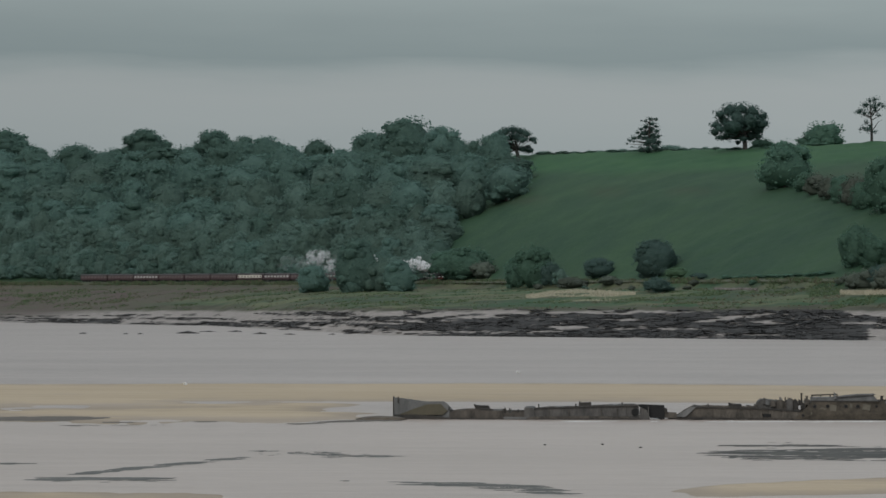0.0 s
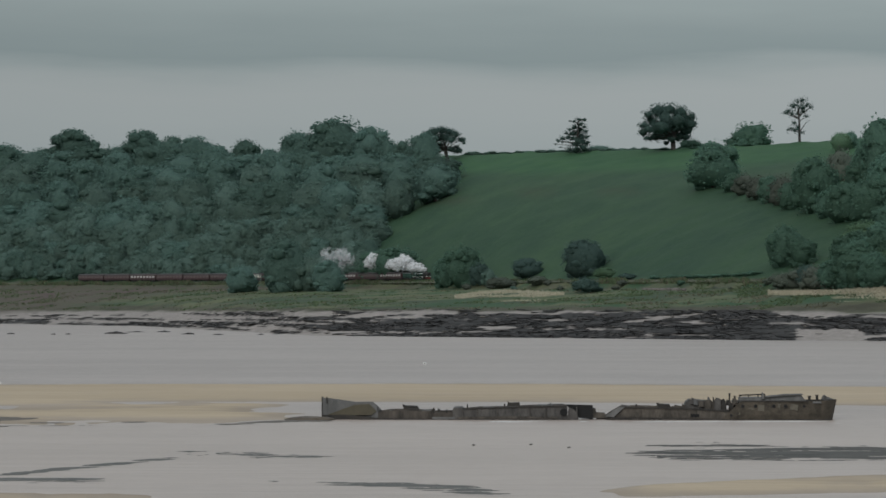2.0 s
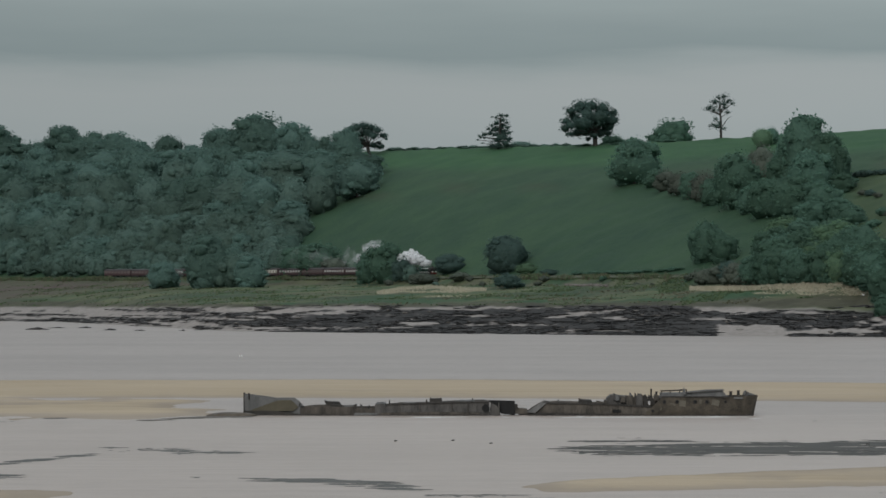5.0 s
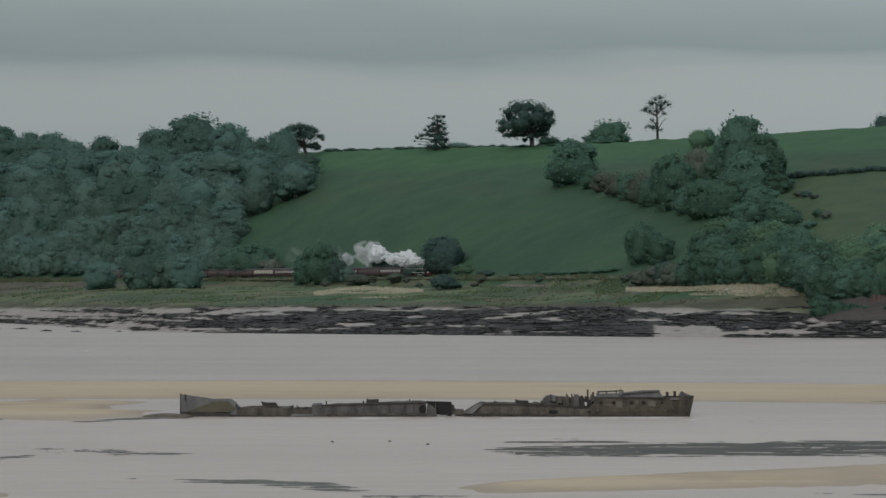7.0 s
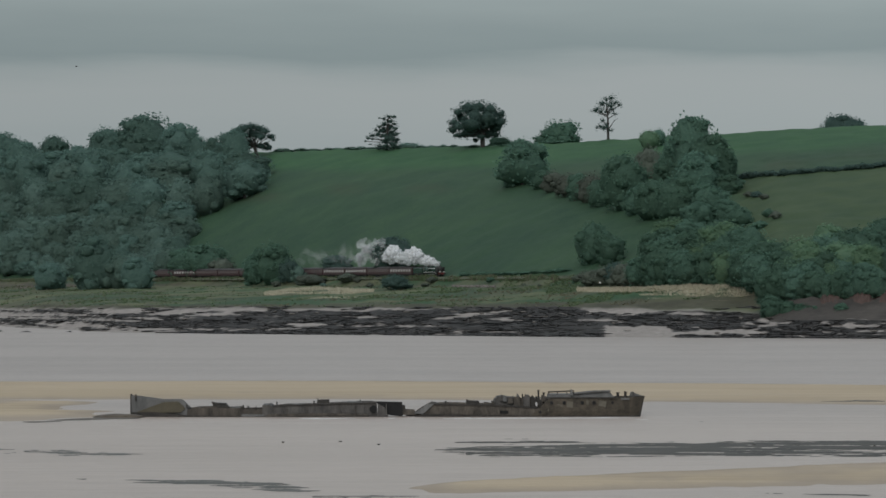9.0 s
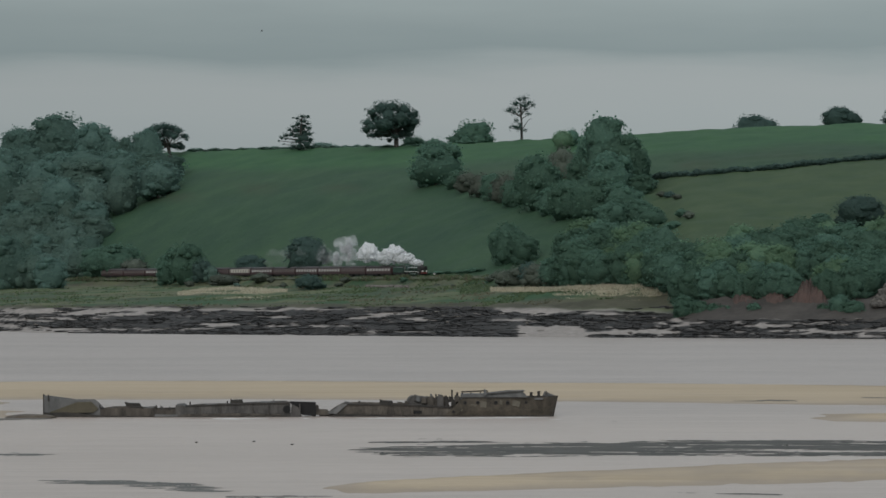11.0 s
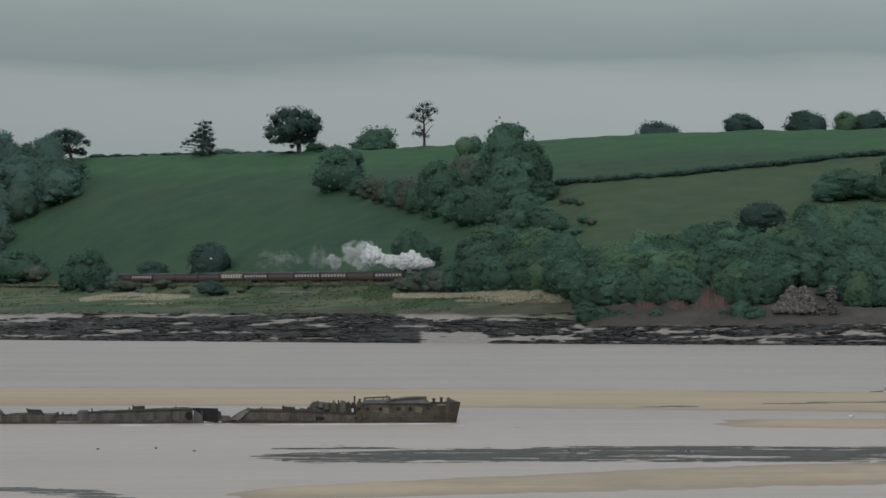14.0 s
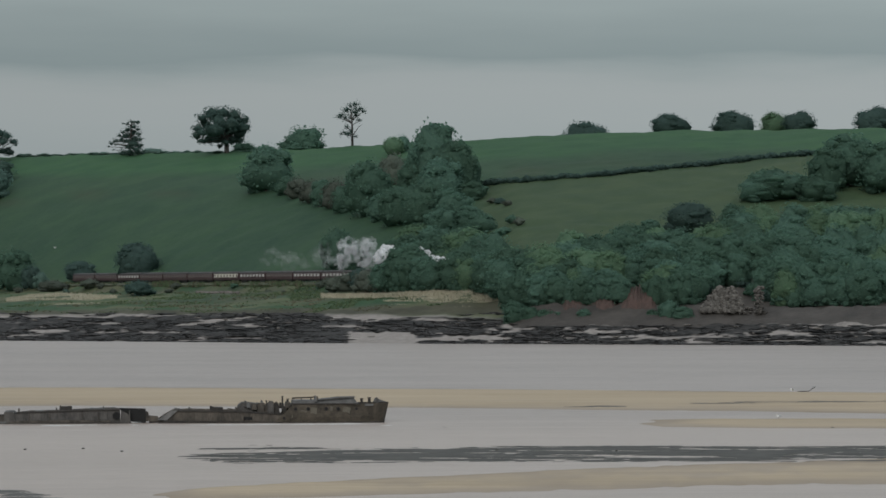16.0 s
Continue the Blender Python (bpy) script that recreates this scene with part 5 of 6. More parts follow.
    barge_part(w, "hatch", [(lx(1062), wz(136)), (lx(1070), wz(143)), (lx(1125), wz(141)), (lx(1125), wz(160)), (lx(1060), wz(160))], -0.8, 0.6, STEEL_DARK)
    for x, z0, z1 in ((850, 172, 150), (1046, 168, 146), (672, 186, 168), (374, 190, 166), (188, 160, 150), (104, 122, 112), (1290, 160, 140)):
        b = bmesh.new()
        tube(b, (lx(x), -1.6 if x > 400 else -1.2, wz(z0) - 0.5), (lx(x), -1.6 if x > 400 else -1.2, wz(z1)), 0.09, 0.07, 8)
        part("bollard", b, STEEL_DARK, w)
    for x0, x1, z in ((380, 420, 196), (430, 455, 176), (600, 640, 176), (690, 700, 170), (1190, 1240, 150), (1270, 1300, 146)):
        barge_part(w, "deck_wreckage", [(lx(x0), wz(z + 26)), (lx(x1), wz(z + 26)), (lx(x1 - 6), wz(z + 5)), (lx(x0 + 5), wz(z))], -1.9, -0.9, STEEL_GREY)
    barge_part(w, "torn_plate", [(lx(1373), wz(148)), (lx(1512), wz(152)), (lx(1514), wz(226)), (lx(1440), wz(220)), (lx(1400), wz(190))], -2.2, -1.9, HOLE_SHADE, "dark sheet painted as the shade within the breach")
    barge_part(w, "curled_plate", [(lx(1378), wz(226)), (lx(1440), wz(230)), (lx(1420), wz(180)), (lx(1385), wz(160))], -2.7, -2.45, STEEL_GREY)
    tagged(w, "grey broken-backed steel barge lying in shallow water", "shipwreck", "wrecked barges")
    return w


def stern_barge():
    w = new("wrecked_barge")
    S = lambda pts, z0=-0.7: [(rx(x), h, wz(z), z0, r) for x, h, z, r in pts]
    b = bmesh.new()
    shell(b, S([(205, 2.6, 206, 0), (240, 2.9, 184, 0), (278, 3.0, 163, 0), (360, 3.05, 160, 0), (480, 3.05, 163, 0), (600, 3.05, 166, 0), (720, 3.05, 172, 0), (850, 3.05, 180, 0)]))
    part("side_plating", b, STEEL_RUST, w, "rust-brown sloping side plating")
    b = bmesh.new()
    shell(b, S([(800, 3.1, 224, 0.1), (850, 3.15, 182, 0.1), (900, 3.15, 131, 0.1), (1000, 3.15, 129, 0.1), (1150, 3.1, 129, 0.15), (1260, 2.8, 128, 0.25), (1330, 2.2, 127, 0.4), (1375, 1.2, 125, 0.55), (1390, 0.25, 124, 0.6)]), 0.15)
    stern = part("stern_plating", b, material("weedy_brown_plate", (0.032, 0.028, 0.022), (0.098, 0.082, 0.063), 0.8, 1.4, 6.0, 0.35), w, "dark brown weed-stained stern plating")
    barge_part(w, "rubbing_strake", [(rx(850), wz(131)), (rx(1260), wz(131)), (rx(1260), wz(125)), (rx(900), wz(125))], -3.24, -3.05, STEEL_DARK)
    barge_part(w, "gunwale", [(rx(270), wz(166)), (rx(600), wz(171)), (rx(848), wz(186)), (rx(848), wz(177)), (rx(600), wz(162)), (rx(278), wz(158))], -3.16, -2.85, STEEL_DARK)
    barge_part(w, "gunwale", [(rx(1255), wz(130)), (rx(1412), wz(128)), (rx(1416), wz(121)), (rx(1255), wz(124))], -1.2, -0.9, STEEL_DARK)
    b = bmesh.new()
    box(b, rx(285), rx(840), -2.9, 2.9, 0.3, 0.75)
    box(b, rx(900), rx(1330), -2.7, 2.7, wz(140), wz(130))
    part("deck", b, STEEL_LIGHT, w)
    barge_part(w, "bottom_strake", [(rx(190), -0.5), (rx(1380), -0.5), (rx(1386), wz(222)), (rx(900), wz(224)), (rx(480), wz(218)), (rx(260), wz(214)), (rx(200), wz(222))], -3.25, -2.95, STEEL_DARK, "dark weed-covered bottom strake")
    for x in (918, 985, 1080, 1142):
        porthole(w, rx(x), wz(155), -3.17, 0.16)
    porthole(w, rx(1240), wz(155), -2.92, 0.12)
    porthole(w, rx(857), wz(203), -3.2, 0.12)
    b = bmesh.new()
    box(b, rx(645), rx(690), -3.12, -3.02, wz(212), wz(196))
    part("breach", b, HOLE_SHADE, w, "breach in the hull side painted as dark shade")
    for x0, x1, z0, z1 in ((996, 1032, 146, 182), (1098, 1116, 140, 168), (1164, 1210, 142, 180), (895, 905, 185, 205), (944, 980, 160, 176)):
        q = pick.uniform(2, 8)
        barge_part(w, "paint_patch", [(rx(x0 + q), wz(z0)), (rx(x1), wz(z0 + q)), (rx(x1 - q), wz(z1)), (rx((x0 + x1) / 2), wz(z1 - q)), (rx(x0), wz(z1 - q))], -3.158 if x0 < 1160 else -3.11, -3.05, STEEL_PALE, "pale flaking paint patch")
    # superstructure
    barge_part(w, "deckhouse", [(rx(610), wz(168)), (rx(722), wz(170)), (rx(722), wz(130)), (rx(700), wz(126)), (rx(640), wz(122)), (rx(622), wz(136))], -1.6, 1.8, STEEL_GREY, "collapsed grey deckhouse")
    barge_part(w, "deckhouse", [(rx(720), wz(174)), (rx(832), wz(178)), (rx(836), wz(150)), (rx(826), wz(128)), (rx(812), wz(134)), (rx(804), wz(118)), (rx(786), wz(122)), (rx(778), wz(140)), (rx(764), wz(136)), (rx(756), wz(126)), (rx(738), wz(130)), (rx(720), wz(126))], -1.9, 1.9, STEEL_RUST, "rusted broken deckhouse wall")
    barge_part(w, "engine_casing", [(rx(905), wz(130)), (rx(1252), wz(128)), (rx(1228), wz(97)), (rx(1150), wz(99)), (rx(1045), wz(111)), (rx(905), wz(112))], -1.7, 1.7, STEEL_LIGHT, "grey rusted engine casing roof")
    barge_part(w, "casing_roof", [(rx(1040), wz(112)), (rx(1232), wz(98)), (rx(1240), wz(95)), (rx(1150), wz(97)), (rx(1040), wz(109))], -1.9, 1.9, STEEL_GREY)
    # torn plates and stanchions left standing amidships
    for x0, x1, z0, z1, y in ((724, 752, 172, 122, -2.1), (762, 770, 175, 108, -1.7), (772, 806, 174, 116, -2.4), (812, 836, 178, 116, -2.2), (664, 684, 150, 117, -2.0), (848, 872, 170, 132, -2.4)):
        lean = pick.uniform(-6, 6)
        barge_part(w, "torn_plate", [(rx(x0), wz(z0)), (rx(x1), wz(z0)), (rx(x1 + lean), wz(z1 + pick.uniform(4, 16))), (rx((x0 + x1) / 2 + lean), wz(z1)), (rx(x0 + lean), wz(z1 + pick.uniform(0, 9)))], y, y + 0.1, pick.choice([STEEL_RUST, STEEL_GREY, STEEL_DARK, STEEL_LIGHT]))
    barge_part(w, "rail_beam", [(rx(902), wz(104)), (rx(1040), wz(98)), (rx(1040), wz(91)), (rx(902), wz(97))], -1.5, -1.35, STEEL_DARK)
    for x in (905, 950, 1000, 1036):
        b = bmesh.new()
        box(b, rx(x), rx(x + 5), -1.5, -1.38, wz(132), wz(97))
        part("rail_post", b, STEEL_DARK, w)
    for x, z1, r in ((852, 89, 0.1), (880, 103, 0.12), (1272, 102, 0.16), (1312, 97, 0.16), (362, 147, 0.08), (474, 140, 0.1)):
        b = bmesh.new()
        tube(b, (rx(x), -1.5, wz(180) if x < 900 else wz(130)), (rx(x), -1.5, wz(z1)), r, r * 0.9, 10)
        tube(b, (rx(x), -1.5, wz(z1 + 4)), (rx(x), -1.5, wz(z1)), r * 1.25, r * 1.2, 10)
        part("bollard", b, STEEL_DARK, w)
    barge_part(w, "hatch", [(rx(470), wz(165)), (rx(540), wz(165)), (rx(538), wz(149)), (rx(490), wz(147)), (rx(472), wz(143))], -1.8, 0.6, STEEL_DARK)
    barge_part(w, "stern_bulwark", [(rx(1334), wz(126)), (rx(1412), wz(124)), (rx(1380), wz(112)), (rx(1345), wz(99))], -0.8, -0.6, STEEL_LIGHT)
    barge_part(w, "sloping_plate", [(rx(195), wz(210)), (rx(270), wz(160)), (rx(300), wz(160)), (rx(240), wz(214))], -3.2, -2.6, STEEL_LIGHT, "pale sloping plate over the broken end")
    for x0, x1, z in ((85, 150, 163), (75, 200, 186), (110, 130, 205), (150, 215, 196), (0, 60, 214), (280, 330, 150), (560, 610, 152), (650, 670, 112), (835, 850, 120), (865, 895, 116), (735, 752, 108), (778, 800, 112), (690, 716, 126), (600, 622, 146), (1020, 1034, 84), (1348, 1362, 96)):
        barge_part(w, "deck_wreckage", [(rx(x0), wz(z + 34)), (rx(x1), wz(z + 34)), (rx(x1 - 4), wz(z + 7)), (rx((x0 + x1) / 2), wz(z + 3)), (rx(x0 + 4), wz(z))], -1.6 - pick.uniform(0, 0.8), -0.6, pick.choice([STEEL_GREY, STEEL_LIGHT, STEEL_RUST, STEEL_DARK]))
    for x0 in range(320, 840, 65):
        b = bmesh.new()
        box(b, rx(x0), rx(x0 + 3), -3.12, -3.0, wz(216), wz(176))
        part("rib", b, STEEL_RUST, w)
    tagged(w, "brown rusted steel barge stern with portholes, half sunk", "shipwreck", "wrecked barges")
    return w


broken_barge().matrix_basis = pose(*spot(772, 365), 0)
stern_barge().matrix_basis = pose(*spot(772, 365), 0)


# ---- foreshore: ledges, boulders, mud ----
def stones(name, x, y, z, wide, deep, high, mat, label, seed, kind="stuff"):
    rng = np.random.RandomState(seed)
    n = len(x)
    v = SMALL_V[None] * (1 + 0.5 * (rng.rand(n, 12, 1) - 0.5))
    v = v * np.stack([wide, deep, high], -1)[:, None, :]
    a = rng.uniform(-0.35, 0.35, n)
    c, q = np.cos(a)[:, None], np.sin(a)[:, None]
    v = np.stack([v[..., 0] * c - v[..., 1] * q, v[..., 0] * q + v[..., 1] * c, v[..., 2]], -1)
    v = v + np.stack([x, y, z], -1)[:, None, :]
    f = SMALL_F[None] + (np.arange(n) * 12)[:, None, None]
    return tagged(mesh_object(name, v.reshape(-1, 3).tolist(), f.reshape(-1, 3).tolist(), [mat]), label, "rocks", kind=kind)


def rocky_shore():
    rng = np.random.RandomState(21)
    n = 30000
    u, f = rng.uniform(-430, 2350, n), rng.uniform(-0.02, 1.02, n)
    ds = np.interp(u, *SHORE)
    df = ds + np.interp(u, [-377, 0, 300, 1150, 2110], [130, 130, 90, 80, 60])
    keep = weed_cover(u, f) > 0
    u, f, ds, df = u[keep][:5200], f[keep][:5200], ds[keep][:5200], df[keep][:5200]
    d = ds + (df - ds) * f
    a = (u - AXIS) / F
    m = len(u)
    ridge = np.where((u > 960) & (u < 1170) & (f > 0.75), 1.7, 1.0)
    stones("foreshore_rocks", d * np.sin(a), d * np.cos(a), relief(u, d) + 0.1, rng.uniform(0.8, 2.3, m) ** 1.45, rng.uniform(0.6, 1.8, m), rng.uniform(0.05, 0.22, m) * ridge, ROCK, "dark weed-covered rock ledges on the muddy foreshore", 22)
    # pale boulders among them
    k = 60
    u, f = rng.uniform(300, 2200, k), rng.uniform(0.05, 0.85, k)
    ds = np.interp(u, *SHORE)
    d = ds + np.interp(u, [0, 300, 1150, 2110], [130, 90, 80, 60]) * f
    a = (u - AXIS) / F
    stones("pale_boulders", d * np.sin(a), d * np.cos(a), relief(u, d) + 0.45, rng.uniform(0.4, 1.5, k), rng.uniform(0.4, 1.0, k), rng.uniform(0.12, 0.35, k), PALE_ROCK, "pale mud-smeared boulders between dark ledges", 23)


PALE_ROCK = material("pale_stone", (0.095, 0.086, 0.078), (0.175, 0.158, 0.142), 0.85, 1.5, 5.0, 0.3, per_island=0.2)
rocky_shore()
for k, (u, v, w, h) in enumerate(((-227, 583, 10, 2.2), (-152, 584, 7, 1.8), (-126, 584, 9, 1.8), (-42, 583, 24, 4.5), (40, 580, 18, 2.5), (84, 584, 16, 3.2), (137, 585, 14, 2.4), (212, 585, 10, 1.8), (-8, 580, 30, 1.6), (240, 584, 12, 1.6))):
    d = EYE * F / (v + 2 - HORIZON)
    x, y = spot(u, d)
    one = np.array([0.0, -0.6, 0.55, 0.2])
    r = stones("rock", one * w * 0.14, one[::-1] * 0.8, np.array([0.0, -0.1, -0.1, 0.1]), np.array([1.0, 0.7, 0.6, 0.4]) * w * 0.12, np.full(4, 1.2), np.array([1.0, 0.7, 0.6, 0.9]) * h * 0.17, ROCK, "low dark rock awash in the shallow water", 40 + k, kind="")
    r.matrix_basis = pose(x, y, 0)
    tagged(r, group="rocks awash")


def red_cliff():
    """Low crumbling bank of red earth under the shore wood."""
    us = np.arange(1436, 1730, 1.5)
    verts, faces = [], []
    rows = 14
    for i, u in enumerate(us):
        d0 = float(np.interp(u, *SHORE)) + 50
        top = float(np.interp(u, [1436, 1525, 1533, 1540, 1556, 1568, 1578, 1587, 1596, 1610, 1622, 1632, 1640, 1648, 1660, 1680, 1692, 1702, 1730], [540, 536, 520, 511, 508, 518, 530, 518, 509, 505, 508, 524, 514, 501, 496, 495, 500, 522, 540]))
        for k in range(rows):
            f = k / (rows - 1)
            d = d0 + 9 * f ** 2 + 1.2 * noise.noise((u * 0.05, f * 2, 4.0)) + 0.45 * noise.noise((u * 0.2, f * 5, 9.0))
            x, y = spot(u + 0.5 * noise.noise((u * 0.1, f * 6, 1.0)), d)
            z0 = EYE + (HORIZON - 546) * d0 / F
            z1 = EYE + (HORIZON - top) * d / F + 1.0 * noise.noise((u * 0.06, 0, 2.0)) + 0.9 * noise.noise((u * 0.3, 0, 5.0))
            verts.append((x, y, z0 + (z1 - z0) * f))
    for i in range(len(us) - 1):
        for k in range(rows - 1):
            faces.append((i * rows + k, (i + 1) * rows + k, (i + 1) * rows + k + 1, i * rows + k + 1))
    c = mesh_object("cliff", verts, faces, [material("red_earth", (0.056, 0.043, 0.038), (0.108, 0.068, 0.058), 0.9, 5.0, 8.0, 0.8, stretch=(1, 1, 0.5))])
    tagged(c, "low crumbling cliff of dull red earth under trees", "cliff", kind="structure")
    # the brown mud that slopes from its foot to the ledges
    verts, faces, us = [], [], np.arange(1410, 2420, 4.0)
    for u in us:
        crown = float(np.interp(u, [1410, 1450, 1780, 1900, 2420], [541, 528, 529, 533, 528])) + 5 * noise.noise((u * 0.03, 0, 6.0))
        d0 = float(np.interp(u, *SHORE))
        for k in range(8):
            f = k / 7
            d = d0 + 38 + 15 * f
            low = height(u, d0 + 38) - 0.6
            x, y = spot(u, d)
            rise = min(1.0, (u - 1410) / 70)
            verts.append((x, y, low - 0.6 * (1 - rise) + (EYE + (HORIZON - crown) * (d0 + 53) / F - low) * f * rise + 0.5 * rise * noise.noise((u * 0.06, f * 3, 8.0))))
    for i in range(len(us) - 1):
        for k in range(7):
            faces.append((i * 8 + k, (i + 1) * 8 + k, (i + 1) * 8 + k + 1, i * 8 + k + 1))
    tagged(mesh_object("mud_bank", verts, faces, [material("brown_bank_mud", (0.036, 0.033, 0.030), (0.078, 0.069, 0.062), 0.8, 7.0, 7.0, 0.4, stretch=(0.5, 1, 1))], smooth=True), "sloping brown mud bank below the shore wood", "mud", kind="structure")
    for u, w, hpx in ((1600, 26, 12), (1658, 24, 9), (1694, 26, 20), (1545, 20, 9), (1450, 46, 34), (1478, 36, 26), (1505, 36, 22), (1574, 30, 22), (1633, 22, 14), (1722, 40, 34), (1526, 24, 18), (1745, 50, 24), (1770, 30, 12)):
        d = float(np.interp(u, *SHORE)) + 48
        plant("wood", u, d, hpx * d / F * 1.2, w * d / F, label="green bush hanging over the red cliff")


red_cliff()
for k in range(15):
    u = 1446 + k * 21 + pick.uniform(-5, 5)
    if not 1648 < u < 1690:
        d = float(np.interp(u, *SHORE)) + 57
        plant(pick.choice(["wood", "dark", "wood"]), u, d, pick.uniform(7, 10), pick.uniform(7, 10), z=EYE + (HORIZON - pick.uniform(524, 533)) * d / F)


def scree():
    rng = np.random.RandomState(5)
    grey = material("grey_rubble", (0.056, 0.052, 0.047), (0.145, 0.134, 0.120), 0.9, 1.0, 5.0, 0.3, per_island=0.35)
    # a broken pile, its spill on the beach, and a leaning stump of masonry beside it
    for u0, u1, tops, lows, n, big in ((1780, 1849, ([1778, 1795, 1812, 1822, 1834, 1852], [536, 514, 494, 501, 495, 526]), 539, 340, 1.0), (1815, 1896, ([1815, 1850, 1896], [528, 526, 536]), 544, 80, 0.55), (1874, 1888, ([1874, 1880, 1888], [498, 493, 496]), 541, 70, 0.6), (1700, 1900, ([1700, 1900], [536, 536]), 552, 70, 0.6)):
        u = rng.uniform(u0, u1, n)
        top = np.interp(u, *tops)
        f = rng.rand(n)
        v = lows - (lows - top) * f
        d = np.interp(u, *SHORE) + 47 + 5 * f
        a = (u - AXIS) / F
        z = EYE + (HORIZON - v) * d / F
        z = z if lows < 550 else relief(u, d) + 0.1
        stones("fallen_rocks", d * np.sin(a), d * np.cos(a), z - 0.3, rng.uniform(0.35, 1.2, n) * big, rng.uniform(0.8, 1.6, n), rng.uniform(0.3, 1.0, n) * big, grey, "broken heap of pale fallen stone below the wood", 51 + n)
    n = 130
    u = 925 + rng.uniform(-1, 1, n) * 38
    d = np.interp(u, *TRACK) - 26 + rng.uniform(-6, 6, n)
    a = (u - AXIS) / F
    stones("rubble", d * np.sin(a), d * np.cos(a), relief(u, d) + 0.2, rng.uniform(0.2, 0.8, n), rng.uniform(0.2, 0.6, n), rng.uniform(0.15, 0.45, n), PALE_ROCK, "scattered pale rubble on the railway bank", 52)


scree()


# ---- reeds and rough marsh grass ----
def blades(name, u, d, tall, wide, mat, label, seed, spread=0.4):
    rng = np.random.RandomState(seed)
    n = len(u)
    a = (u - AXIS) / F
    p = np.stack([d * np.sin(a), d * np.cos(a), relief(u, d) - 0.1], -1)
    w = rng.uniform(0, 6.28, n)
    side = np.stack([np.cos(w), np.sin(w), 0 * w], -1) * (wide * rng.uniform(0.6, 1.4, n))[:, None]
    tip = p + np.stack([rng.uniform(-spread, spread, n), rng.uniform(-spread, spread, n), rng.uniform(0.7, 1.15, n)], -1) * np.asarray(tall)[..., None]
    v = np.stack([p - side, p + side, tip + side * 0.35, tip - side * 0.35], 1).reshape(-1, 3)
    f = np.arange(4 * n).reshape(-1, 4)
    return tagged(mesh_object(name, v.tolist(), f.tolist(), [mat]), label, "grass", kind="stuff")


def marsh_range(u, v):
    """Ranges on the marsh, short of the line, at dip v."""
    nodes = np.arange(-440, 2361, 40.0)
    out = []
    for a in nodes:
        d = np.linspace(float(np.interp(a, *SHORE)) + 30, float(np.interp(a, *TRACK)) + 5, 260)
        out.append(np.interp(-v, -np.maximum.accumulate(dip(relief(np.full_like(d, a), d), d)[::-1])[::-1], d))
    return np.interp(u, nodes, out)


def vegetation():
    rng = np.random.RandomState(9)
    straw = material("dry_reed", (0.42, 0.382, 0.288), (0.55, 0.505, 0.385), 0.9, 4.0, 6.0, 0.0, per_island=0.06, through_light=0.4)
    levels = np.arange(500.0, 541.0, 2.5)
    for u0, u1, n, tops, lows, lab in ((556, 748, 15000, ([556, 600, 650, 748], [518, 511, 508, 513]), ([556, 600, 700, 748], [522, 525, 528, 518]), "pale straw-coloured reed bed on the salt marsh"),
                                       (1108, 1446, 30000, ([1108, 1230, 1300, 1420, 1446], [511, 509, 504, 504, 516]), ([1108, 1200, 1230, 1300, 1400, 1446], [515, 518, 524, 529, 530, 524]), "long pale reed bed in front of the wood")):
        u = rng.uniform(u0, u1, n)
        f = rng.rand(n) ** 1.25
        v = np.interp(u, *tops) + (np.interp(u, *lows) - np.interp(u, *tops)) * f + rng.uniform(1.0, 4.0, n)
        ranks = np.stack([marsh_range(u, q) for q in levels])
        g = np.clip((v - levels[0]) / 2.5, 0, len(levels) - 1.01)
        k = g.astype(int)
        d = ranks[k, np.arange(n)] * (1 - (g - k)) + ranks[k + 1, np.arange(n)] * (g - k)
        # feathered streaks where the bed thins out towards the green marsh
        keep = value_noise(u / 60 + v / 5, v / 2.0, 5) * 0.6 + rng.rand(n) * 0.4 > 0.76 * f ** 0.42
        blades("reed_bed", u[keep], d[keep], rng.uniform(0.35, 1.0, keep.sum()) * (1.15 - 0.8 * f[keep]), 0.15, straw, lab, 61, 0.7)
    green = material("marsh_grass", (0.085, 0.135, 0.070), (0.140, 0.175, 0.094), 0.9, 6.0, 4.0, 0.0, per_island=0.15, through_light=0.5)
    brown = material("sedge", (0.125, 0.125, 0.084), (0.180, 0.170, 0.118), 0.9, 6.0, 4.0, 0.0, per_island=0.08, through_light=0.5)
    for name, mat, n, thr, seed, lab in (("marsh_grass", green, 36000, 0.52, 71, "rough green grass of the salt marsh"), ("sedge", brown, 13000, 0.60, 72, "brown sedge and dead grass on the marsh")):
        u = rng.uniform(-430, 1460, n)
        d0 = np.interp(u, *SHORE) + np.interp(u, [-377, 0, 300, 1150, 1420], [138, 134, 96, 86, 98])
        d1 = np.interp(u, *TRACK) - 5
        d = d0 + (d1 - d0) * rng.rand(n)
        k = value_noise(u / 60, d / 16, seed) > thr
        blades(name, u[k], d[k], rng.uniform(0.2, 0.5, k.sum()), 0.45, mat, lab, seed, 1.2)
    # rough growth along the edge of the ballast
    for mat, n, seed, lab in ((green, 15000, 81, "rough green growth along the railway bank"), (brown, 8000, 82, "dead stems along the railway bank")):
        u = rng.uniform(-430, 1240, n)
        d = np.interp(u, *TRACK) - rng.uniform(3.2, 9.0, n)
        blades("bank_grass", u, d, rng.uniform(0.5, 1.25, n) * (0.35 + 0.9 * value_noise(u / 12, u * 0, 6)), 0.4, mat, lab, seed, 0.5)
    # scattered bushes along the bank and the marsh
    for k in range(12):
        u = pick.uniform(380, 1150)
        d = float(np.interp(u, *TRACK)) - pick.uniform(9, 45)
        h = pick.uniform(0.8, 2.6)
